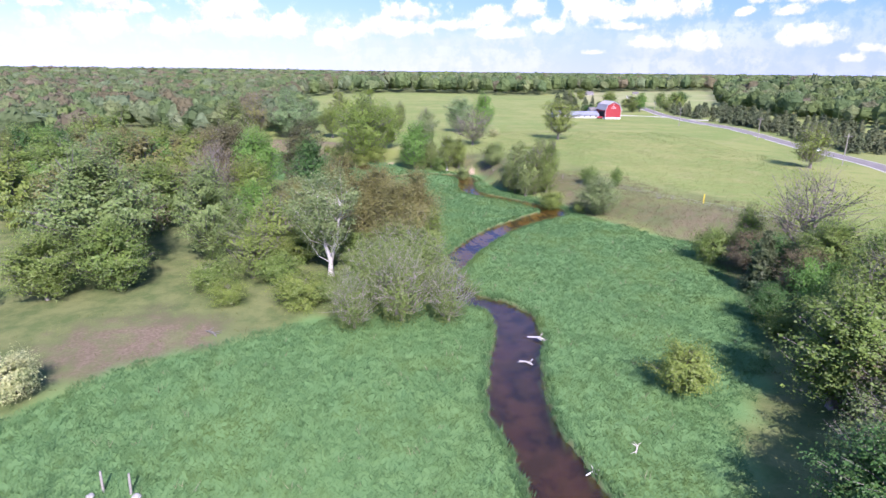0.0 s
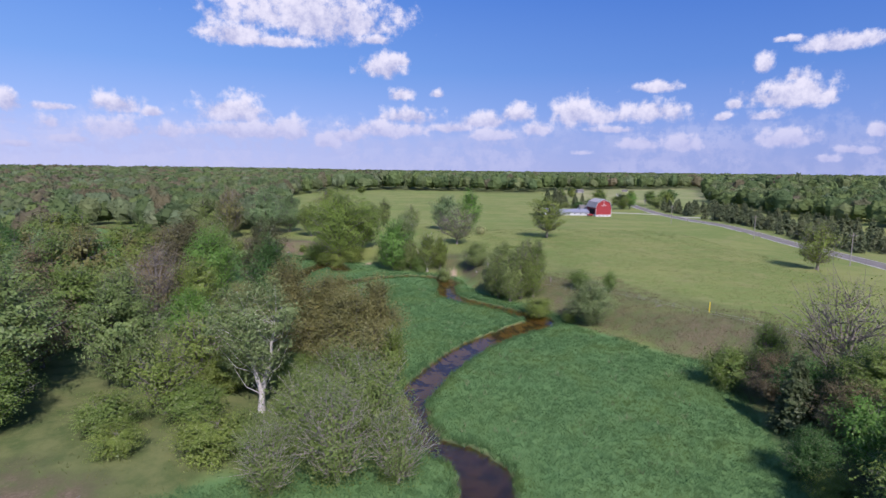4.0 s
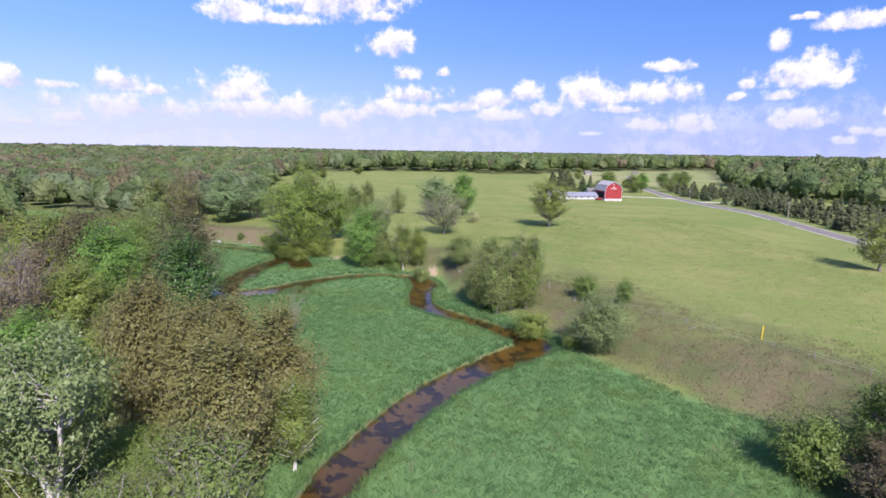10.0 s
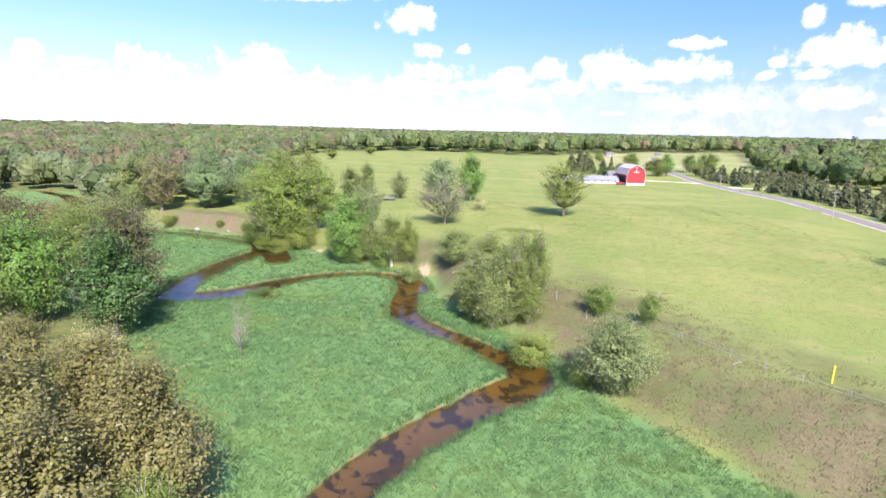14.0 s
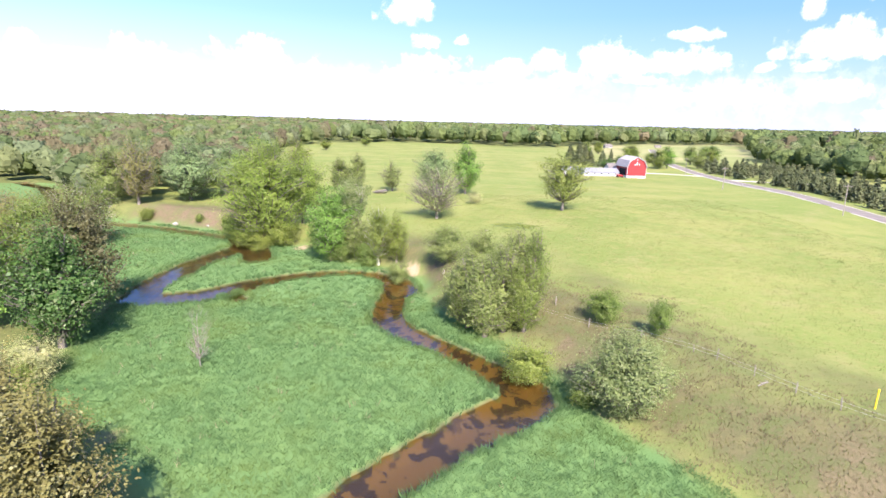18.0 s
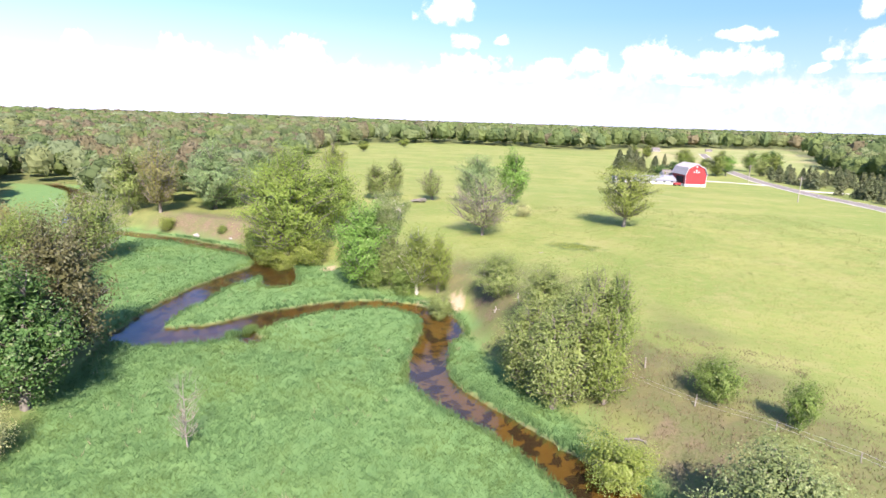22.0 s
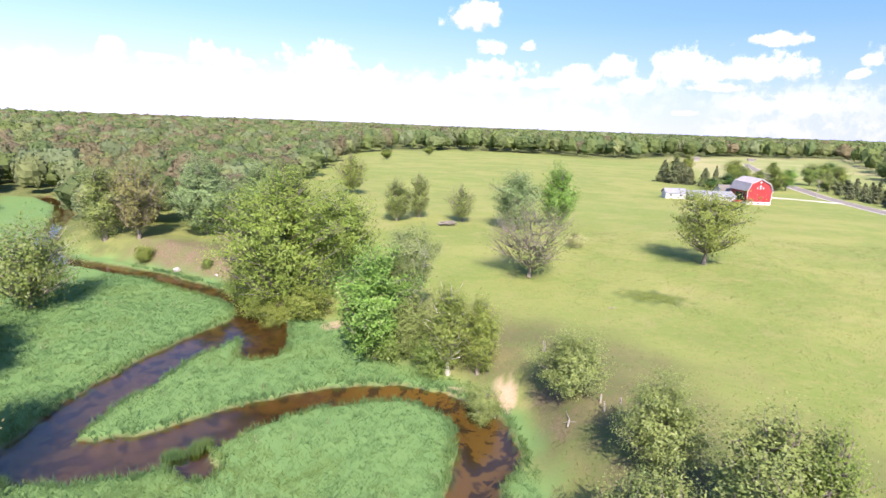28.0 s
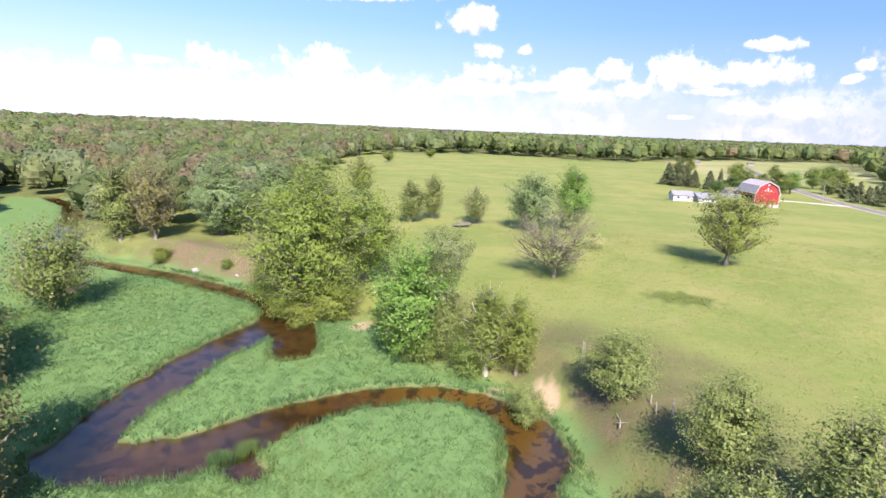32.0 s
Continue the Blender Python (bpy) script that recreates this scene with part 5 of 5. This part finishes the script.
branch("fallen_branch", -26.5, 58.5, gz(-26.5, 58.5), "dark fallen branch in dry grass", 6, 2.2, M["bark"])
branch("fallen_branch", 46.0, 117.2, gz(46, 117.2), "grey fallen branch near the fence", 7, 1.6, M["wood"])
branch("fallen_branch", 22.5, 192.0, gz(22.5, 192), "small bleached branch in the pasture", 9, 1.0, M["wood"])


def rock(x, y, size, label, seed):
    r = np.random.RandomState(seed)
    bm = bmesh.new()
    bmesh.ops.create_icosphere(bm, subdivisions=3, radius=size)
    for v in bm.verts:
        v.co *= 1 + 0.35 * noise.noise(v.co / size * 1.3 + Vector((seed, 0, 0)))
        v.co.z *= 0.7
    me = bpy.data.meshes.new("boulder")
    for f in bm.faces:
        f.smooth = True
    bm.to_mesh(me)
    bm.free()
    me.materials.append(M["stone"])
    ob = new("boulder", me)
    ob.matrix_basis = pose(x, y, gz(x, y) + size * 0.3, 0, 0, r.uniform(0, 360))
    return tagged(ob, label, "boulder")


rock(-56.5, 205.8, 0.7, "pale boulder lying on the dry creek bluff", 1)
rock(-47, 203.5, 0.4, "small pale stone on the dry creek bluff", 2)
rock(-24.9, 32.6, 0.3, "pale stone beside an old post", 3)
rock(-21.6, 32.6, 0.32, "pale stone beside an old post", 4)

pile = thing("log_pile", -10.9, 254.1, gz(-10.9, 254.1), 12, "pile of pale cut logs under a tree", "log pile")
for k in range(9):
    bm = bmesh.new()
    a = Vector((fr.uniform(-1.2, 0.6), fr.uniform(-1.2, 1.2), 0.25 + 0.28 * (k // 4)))
    rod(bm, a - Vector((1.9, fr.uniform(-0.8, 0.8), 0)), a + Vector((1.9, fr.uniform(-0.8, 0.8), fr.uniform(-0.05, 0.7))), 0.2, 0.14, 9)
    part("log", bm, M["bark"], pile)


def parked_car(x, y, turn):
    ob = thing("car", x, y, gz(x, y) + 0.25, turn, "white saloon car on the asphalt road", "car")
    bm = prism([(-2.2, 0.35), (2.2, 0.35), (2.25, 0.75), (1.3, 0.92), (-1.9, 0.95), (-2.25, 0.8)], -0.86, 0.86)
    part("body", bm, M["car_paint"], ob)
    bm = prism([(-1.7, 0.93), (1.15, 0.9), (0.5, 1.42), (-1.0, 1.45)], -0.74, 0.74)
    part("cabin", bm, M["glass"], ob, "dark glazed cabin")
    part("roof", boxes((-0.98, 0.48, -0.7, 0.7, 1.43, 1.49)), M["car_paint"], ob)
    for wx in (-1.35, 1.35):
        for wy in (-0.8, 0.8):
            bm = bmesh.new()
            rod(bm, (wx, wy - 0.1, 0.32), (wx, wy + 0.1, 0.32), 0.32, 0.32, 16)
            w = part("wheel", bm, M["rubber"], ob)
            bm = bmesh.new()
            rod(bm, (wx, wy - 0.115, 0.32), (wx, wy + 0.115, 0.32), 0.18, 0.18, 12)
            part("rim", bm, M["metal"], w)
    return ob


parked_car(136.4, 208, 83)

# ---- more trees: farm, spruce rows, woods ----
for x, y, h, w in ((88, 452, 13, 10), (93, 446, 15, 11), (98, 451, 13, 9), (99.5, 441, 10, 8), (105.4, 434, 10.5, 8), (110.2, 432, 12.2, 5)):
    plant("spruce_tree", "spruce", x, y, h, w, "spruce", "tall dark spruce behind the farm buildings", group="spruces at the farm")
sp = np.random.RandomState(8)
count = 0
for row in range(8):
    yy = 200.0 + sp.uniform(0, 4)
    while yy < 452 and count < 290:
        bx = np.interp(yy, [p[1] for p in ROAD], [p[0] for p in ROAD]) + 12.5 + row * 6.2 + sp.normal(0, 1.0)
        if not (343 < yy < 366) and sp.rand() < 0.8 - 0.05 * row:
            hh = sp.uniform(5.0, 8.5)
            plant("plantation_spruce", "spruce2", bx, yy, hh, hh * sp.uniform(0.62, 0.8), "spruce", "dark green young spruce in a roadside planting", group="spruce plantation rows")
            count += 1
        yy += sp.uniform(4.5, 7.0) * (1 + row * 0.12)


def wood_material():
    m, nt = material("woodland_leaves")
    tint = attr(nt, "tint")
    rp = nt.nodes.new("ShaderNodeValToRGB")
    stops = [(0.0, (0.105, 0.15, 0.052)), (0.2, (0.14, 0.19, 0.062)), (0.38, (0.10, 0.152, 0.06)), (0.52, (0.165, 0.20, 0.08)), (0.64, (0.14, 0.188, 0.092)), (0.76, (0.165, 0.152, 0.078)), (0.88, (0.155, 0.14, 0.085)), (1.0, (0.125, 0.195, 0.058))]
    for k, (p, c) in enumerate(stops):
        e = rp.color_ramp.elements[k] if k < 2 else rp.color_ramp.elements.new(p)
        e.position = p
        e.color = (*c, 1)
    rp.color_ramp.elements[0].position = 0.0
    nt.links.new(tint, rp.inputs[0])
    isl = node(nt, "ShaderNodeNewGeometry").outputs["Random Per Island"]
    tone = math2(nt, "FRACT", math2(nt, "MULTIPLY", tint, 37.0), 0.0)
    # Both tones lean slightly blue: haze of distance put into the leaf colour.
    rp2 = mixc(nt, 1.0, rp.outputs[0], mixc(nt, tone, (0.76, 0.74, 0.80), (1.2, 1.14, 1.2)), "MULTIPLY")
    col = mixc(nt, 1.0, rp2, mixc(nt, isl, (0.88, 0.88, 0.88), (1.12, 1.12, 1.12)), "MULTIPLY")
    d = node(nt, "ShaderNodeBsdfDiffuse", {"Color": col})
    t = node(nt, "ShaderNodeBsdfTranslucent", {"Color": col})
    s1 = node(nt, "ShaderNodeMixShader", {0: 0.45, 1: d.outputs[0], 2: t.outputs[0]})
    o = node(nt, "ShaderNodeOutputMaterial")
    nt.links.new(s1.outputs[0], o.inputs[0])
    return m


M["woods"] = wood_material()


def canopy(seed, across, up, sprays, leaf):
    """A closed woodland crown one metre high: a lumpy leaf mass and leaf sprays that stand out of it."""
    r = np.random.RandomState(seed)
    lumps = r.normal(size=(15, 3)) * np.array([1, 1, 0.8]) + np.array([0, 0, 0.4])
    lumps /= np.linalg.norm(lumps, axis=1)[:, None]

    def reach(d):
        ang = np.arccos(np.clip(d @ lumps.T, -1, 1))
        return 0.72 + 0.42 * np.exp(-(ang / 0.40) ** 2).max(1)

    def place(d):
        return d * reach(d)[:, None] * np.array([0.4, 0.4, 0.44]) + np.array([0, 0, 0.53])

    def facing(d):
        e = 0.08
        u = np.cross(d, np.array([0.31, 0.52, 0.79]))
        u /= np.linalg.norm(u, axis=1)[:, None]
        v = np.cross(d, u)
        n = np.cross(place(d + e * u) - place(d - e * u), place(d + e * v) - place(d - e * v))
        n *= np.sign((n * d).sum(1))[:, None]
        return n / (np.linalg.norm(n, axis=1)[:, None] + 1e-9)

    th, ph = np.meshgrid(np.linspace(0, 2 * np.pi, across + 1), np.linspace(0.02, 2.5, up + 1))
    d = np.stack([np.cos(th) * np.sin(ph), np.sin(th) * np.sin(ph), np.cos(ph)], -1).reshape(-1, 3)
    p, n = place(d), facing(d)
    k = np.arange(len(d)).reshape(up + 1, across + 1)
    q = np.stack([k[:-1, :-1], k[1:, :-1], k[1:, 1:], k[:-1, 1:]], -1).reshape(-1)
    d = r.normal(size=(sprays, 3)) + np.array([0, 0, 0.5])
    d /= np.linalg.norm(d, axis=1)[:, None]
    fn = facing(d)
    cv, _ = cards(place(d) + fn * leaf * r.uniform(-0.2, 0.8, sprays)[:, None], fn + r.normal(0, 0.7, fn.shape), leaf, r)
    return np.concatenate([p[q], cv]), None, np.concatenate([n[q], np.repeat(fn * 0.8 + r.normal(0, 0.25, fn.shape), 4, 0)])


def woods(name, spots, shape, label, seed):
    """Many small trees joined: spots are rows of x, y, height, width, tint."""
    r = np.random.RandomState(seed)
    forms = [canopy(100 + seed * 10 + k, *shape) for k in range(6)]
    V, T, N = [], [], []
    zz = ground_z(spots[:, 0], spots[:, 1])
    for (x, y, h, w, t), z in zip(spots, zz):
        a = r.uniform(0, 6.28)
        f, _, fn = forms[r.randint(6)]
        c, sn = math.cos(a) * w / 0.8, math.sin(a) * w / 0.8
        V.append(np.stack([x + f[:, 0] * c - f[:, 1] * sn, y + f[:, 0] * sn + f[:, 1] * c, z + f[:, 2] * h], -1))
        c, sn = math.cos(a), math.sin(a)
        nn = np.stack([fn[:, 0] * c - fn[:, 1] * sn, fn[:, 0] * sn + fn[:, 1] * c, fn[:, 2]], -1) * 0.9 + np.array([0, 0, 0.2])
        nn[:, 2] = np.maximum(nn[:, 2], 0.12)
        N.append(nn / np.linalg.norm(nn, axis=1)[:, None])
        T.append(np.full(len(f), t))
    V, T, N = np.concatenate(V), np.concatenate(T), np.concatenate(N)
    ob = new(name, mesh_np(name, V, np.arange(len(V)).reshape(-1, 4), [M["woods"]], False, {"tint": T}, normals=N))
    return tagged(ob, label, "trees", kind="stuff")


def in_woods(x, y):
    """Where woodland stands: west of the pasture, north of it, beyond the road, and behind."""
    edge = np.interp(y, [-100, 20, 60, 100, 130, 150, 170, 215, 232, 405, 590, 760], [-75, -62, -52, -50, -50, -56, -82, -88, -62, -104, -150, -130])
    west = x < edge
    north = y > np.interp(x, [-150, -50, 110, 160, 260, 420], [705, 775, 730, 790, 900, 980])
    east = (x > np.interp(y, [-100, 150, 330, 480, 700, 900], [190, 215, 232, 232, 330, 420])) & (y < 950)
    behind = y < -140
    return (west | north | east | behind) & ((marsh_dist(x, y) > 5) | (np.abs(x) > 200))


near_spots = [(float(q.split("|")[0].split()[2]), float(q.split("|")[0].split()[3])) for q in PLANTS.strip().splitlines()]
wr = np.random.RandomState(21)


def scatter(n, x0, x1, y0, y1, r0, r1, hmin, hmax, gap):
    x, y = wr.uniform(x0, x1, n), wr.uniform(y0, y1, n)
    d = np.hypot(x - 10, y - 60)
    keep = in_woods(x, y) & (d >= r0) & (d < r1)
    x, y = x[keep], y[keep]
    cells, ok = set(), []
    for i in range(len(x)):
        c = (int(x[i] // gap), int(y[i] // gap))
        if c not in cells:
            cells.add(c)
            ok.append(i)
    x, y = x[ok], y[ok]
    clear = np.ones(len(x), bool)
    for a, b in near_spots:
        clear &= np.hypot(x - a, y - b) > 5.5
    x, y = x[clear], y[clear]
    h = wr.uniform(hmin, hmax, len(x)) * (1 + 0.12 * wave(x, y, 60, 41))
    w = np.minimum(h, 13) * wr.uniform(0.6, 0.95, len(x))
    ahead = (np.abs(np.degrees(np.arctan2(x - 8, y - 30)) + 3) < 49) | (wr.rand(len(x)) < 0.12)
    x, y, h, w = x[ahead], y[ahead], h[ahead], w[ahead]
    t = np.clip(wr.uniform(0, 1, len(x)) * 0.75 + 0.25 * (0.5 + 0.5 * wave(x, y, 70, 42)), 0, 1)
    t = np.where((x > -60) & (wr.rand(len(x)) < 0.7), t * 0.66, t)
    h = h * (1 + 0.35 * smooth(-x, 300, 1200)) * (1 + 0.4 * smooth(y, 560, 700) * smooth(x, -220, -120) * smooth(y, 1300, 900))
    return np.stack([x, y, h, w, t], -1)


near = scatter(12000, -330, 420, -60, 330, 0, 185, 8, 15, 6.6)
for k in range(4):
    kind_of("wood%d" % k, grow(40 + k, 13, 10, (0.08, 0.02, 0.12, 0.05)[k], 80, 55, 0.19, 0.10, fork=1 + k % 2, top=(0.8, 0.7, 0.9, 0.6)[k], rough=0.3, inner=0.5), M["bark"], 13, 10)
for key, x, y, h, w, mat in (("wood0", 126, 437, 13, 11, "green"), ("wood1", 118, 436, 8, 12, "dark"), ("wood0", 141, 496, 14, 15, "olive"), ("wood1", 139, 428, 13, 12.4, "green"), ("wood2", 146, 432, 13.5, 11, "bright"),
                             ("wood2", 167, 437, 11, 10, "grey"), ("wood0", 177, 475, 14, 13, "green"), ("wood1", 190, 470, 14, 13, "green"), ("wood3", 125, 575, 12, 12, "green"), ("wood0", 141, 600, 12, 12, "olive"),
                             ("wood1", 151, 482, 8.5, 11, "olive"), ("wood1", 182, 455, 12, 12, "olive"), ("wood2", 104, 418, 7, 9, "dark"), ("wood0", 205, 520, 13, 13, "green"), ("wood1", 222, 545, 13, 14, "dark"), ("wood3", 190, 560, 11, 11, "green")):
    plant("farm_tree", key, x, y, h, w, mat, "leafy tree near the farm and the road", group="trees near the farm")
LEAFY = ["green", "blue", "olive", "russet", "green", "brown", "grey", "dark", "bright", "olive", "blue", "russet"]
WORDS = {"green": "green", "blue": "blue-green", "olive": "olive-green", "russet": "russet", "brown": "bronze-leaved", "grey": "grey-green", "dark": "dark green", "bright": "bright green"}
for x, y, h, w, t in near:
    mat = LEAFY[int(min(0.999, t) * len(LEAFY))]
    plant("woodland_tree", "wood%d" % wr.randint(4), x, y, h, w, mat, WORDS[mat] + " spring tree in the mixed woodland", group="trees of the near woodland")
mid = scatter(30000, -700, 700, -60, 800, 185, 620, 10, 16, 10.0)
mid[:, 3] *= 1.2
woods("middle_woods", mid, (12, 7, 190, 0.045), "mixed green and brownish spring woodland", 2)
far = scatter(30000, -1500, 1600, -400, 1700, 620, 1500, 12, 18, 17.5)
far[:, 3] *= 1.75
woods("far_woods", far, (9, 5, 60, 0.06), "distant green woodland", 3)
farther = scatter(14000, -4300, 4300, -2500, 4500, 1500, 4500, 15, 21, 48)
farther[:, 3] *= 3.8
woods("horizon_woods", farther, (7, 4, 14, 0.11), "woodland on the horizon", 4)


# ---- marsh grass ----
def blades(n, x, y, hmin, hmax, wide, lean, seed, mats, name, label, loose=0.16):
    r = np.random.RandomState(seed)
    z = ground_z(x, y)
    k = len(x)
    V, N = [], []
    for b in range(n):
        a = r.uniform(0, 6.28, k)
        px, py = x + r.normal(0, loose, k), y + r.normal(0, loose, k)
        h = r.uniform(hmin, hmax, k)
        la = r.uniform(0, 6.28, k)
        lx, ly = np.cos(la) * lean * h, np.sin(la) * lean * h
        wx, wy = np.cos(a) * wide, np.sin(a) * wide
        V.append(np.stack([np.stack([px - wx, py - wy, z - 0.05], -1), np.stack([px + wx, py + wy, z - 0.05], -1), np.stack([px + lx, py + ly, z + h], -1)], 1))
        up = r.normal(0, 0.13, (k, 3)) + np.array([0, 0, 1.0])
        N.append(np.repeat(up / np.linalg.norm(up, axis=1)[:, None], 3, 0))
    V = np.concatenate(V).reshape(-1, 3)
    ob = new(name, mesh_np(name, V, np.arange(len(V)).reshape(-1, 3), mats, normals=np.concatenate(N)))
    return tagged(ob, label, "grass", kind="stuff")



def grass_material(name, a, b, c):
    """Grass: soft patches a few metres wide and a little change from blade to blade."""
    m, nt = material(name)
    isl = node(nt, "ShaderNodeNewGeometry").outputs["Random Per Island"]
    wide, tuft = noise_of(nt, 0.09, 4, 0.6), noise_of(nt, 0.9, 3, 0.6)
    col = mixc(nt, math2(nt, "ADD", math2(nt, "MULTIPLY", isl, 0.4), math2(nt, "MULTIPLY", ramp(nt, tuft, 0.3, 0.7), 0.6)), a, b)
    col = mixc(nt, math2(nt, "MULTIPLY", ramp(nt, wide, 0.45, 0.65), 0.8), col, c)
    d = node(nt, "ShaderNodeBsdfDiffuse", {"Color": col})
    t = node(nt, "ShaderNodeBsdfTranslucent", {"Color": col})
    s1 = node(nt, "ShaderNodeMixShader", {0: 0.48, 1: d.outputs[0], 2: t.outputs[0]})
    o = node(nt, "ShaderNodeOutputMaterial")
    nt.links.new(s1.outputs[0], o.inputs[0])
    return m


M["reed"] = grass_material("marsh_grass", (0.092, 0.176, 0.068), (0.112, 0.198, 0.073), (0.138, 0.206, 0.062))
M["straw"] = grass_material("pasture_grass", (0.104, 0.136, 0.040), (0.176, 0.176, 0.064), (0.160, 0.160, 0.056))
br = np.random.RandomState(31)
x, y = br.uniform(-68, 46, 300000), br.uniform(-25, 212, 300000)
mdv, cdv = marsh_dist(x, y), creek_dist(x, y)
keep = (mdv < 0.5 + 1.2 * wave(x, y, 9, 21)) & (cdv > 0.35) & (np.hypot((x - (-13.8)) / 1.5, (y - 109.4) / 2.1) > br.uniform(0.6, 1.3, len(x))) & (br.rand(len(x)) < np.where(y < 150, 0.75, 0.4))
blades(6, x[keep], y[keep], 0.18, 0.42, 0.036, 1.15, 32, [M["reed"]], "marsh_grass", "tall lush green marsh grass", 0.21)
x, y = br.uniform(-62, 46, 320000), br.uniform(-25, 212, 320000)
cdv = creek_dist(x, y)
keep = (cdv > 0.12) & (cdv < 0.95) & (marsh_dist(x, y) < 3) & (br.rand(len(x)) < 0.5 + 0.45 * wave(x, y, 1.6, 47))
blades(5, x[keep], y[keep], 0.35, 0.8, 0.05, 0.55, 33, [M["reed"]], "bank_reeds", "tall green reeds along the creek banks")
x, y = [], []
for cx, cy, rad in ((-20.3, 150.7, 0.45), (-19.2, 151.6, 0.4), (-21, 150.3, 0.4), (-18.9, 152.5, 0.5)):
    a, r_ = br.uniform(0, 6.28, 90), rad * np.sqrt(br.rand(90))
    x, y = np.r_[x, cx + r_ * np.cos(a)], np.r_[y, cy + r_ * np.sin(a) * 0.7]
blades(4, x, y, 1.1, 1.6, 0.045, 0.3, 39, [M["reed"]], "water_reeds", "tall green reed clumps standing in the creek shallows")
x, y = br.uniform(-60, 75, 40000), br.uniform(40, 230, 40000)
mdv = marsh_dist(x, y)
keep = (mdv > 1) & (mdv < 16) & (br.rand(len(x)) < 0.6)
blades(2, x[keep], y[keep], 0.1, 0.35, 0.04, 0.5, 34, [M["straw"]], "rough_grass", "rough dry grass beside the marsh")
x, y = br.uniform(5, 105, 150000), br.uniform(90, 262, 150000)
keep = (marsh_dist(x, y) > 3) & (wave(x, y, 3.5, 44) + 0.6 * wave(x, y, 11, 45) > br.uniform(-0.8, 0.9, len(x)))
blades(1, x[keep], y[keep], 0.06, 0.2, 0.05, 0.9, 37, [M["straw"]], "pasture_grass", "short patchy pasture grass")
x, y = br.uniform(-60, 44, 2200), br.uniform(28, 200, 2200)
keep = (marsh_dist(x, y) < -1.5) & (creek_dist(x, y) > 0.8) & (wave(x, y, 14, 46) > 0.1)
blades(4, x[keep], y[keep], 0.45, 0.8, 0.03, 0.7, 38, [M["dead_straw"]], "dead_straw", "pale dead straw stems scattered through the marsh grass")
a, r_ = br.uniform(0, 6.28, 500), np.sqrt(br.rand(500))
blades(3, 30 + (4.6 + 1.5 * np.sin(3 * a)) * r_ * np.cos(a), 199.3 + (3.4 + 1.2 * np.cos(2 * a + 1)) * r_ * np.sin(a), 0.1, 0.28, 0.05, 0.7, 35, [M["olive"]], "weed_patch", "dark green weed patch in the pasture")
x, y = br.uniform(12, 66, 40000), br.uniform(78, 152, 40000)
mdv = marsh_dist(x, y)
keep = (mdv > 0.5) & (mdv < 22 + 5 * wave(x, y, 17, 36)) & (wave(x, y, 5, 38) > br.uniform(-0.9, 0.7, len(x)))
blades(3, x[keep], y[keep], 0.08, 0.3, 0.035, 0.7, 36, [M["dry_weed"]], "dry_weeds", "brown dry weeds between the marsh and the pasture")
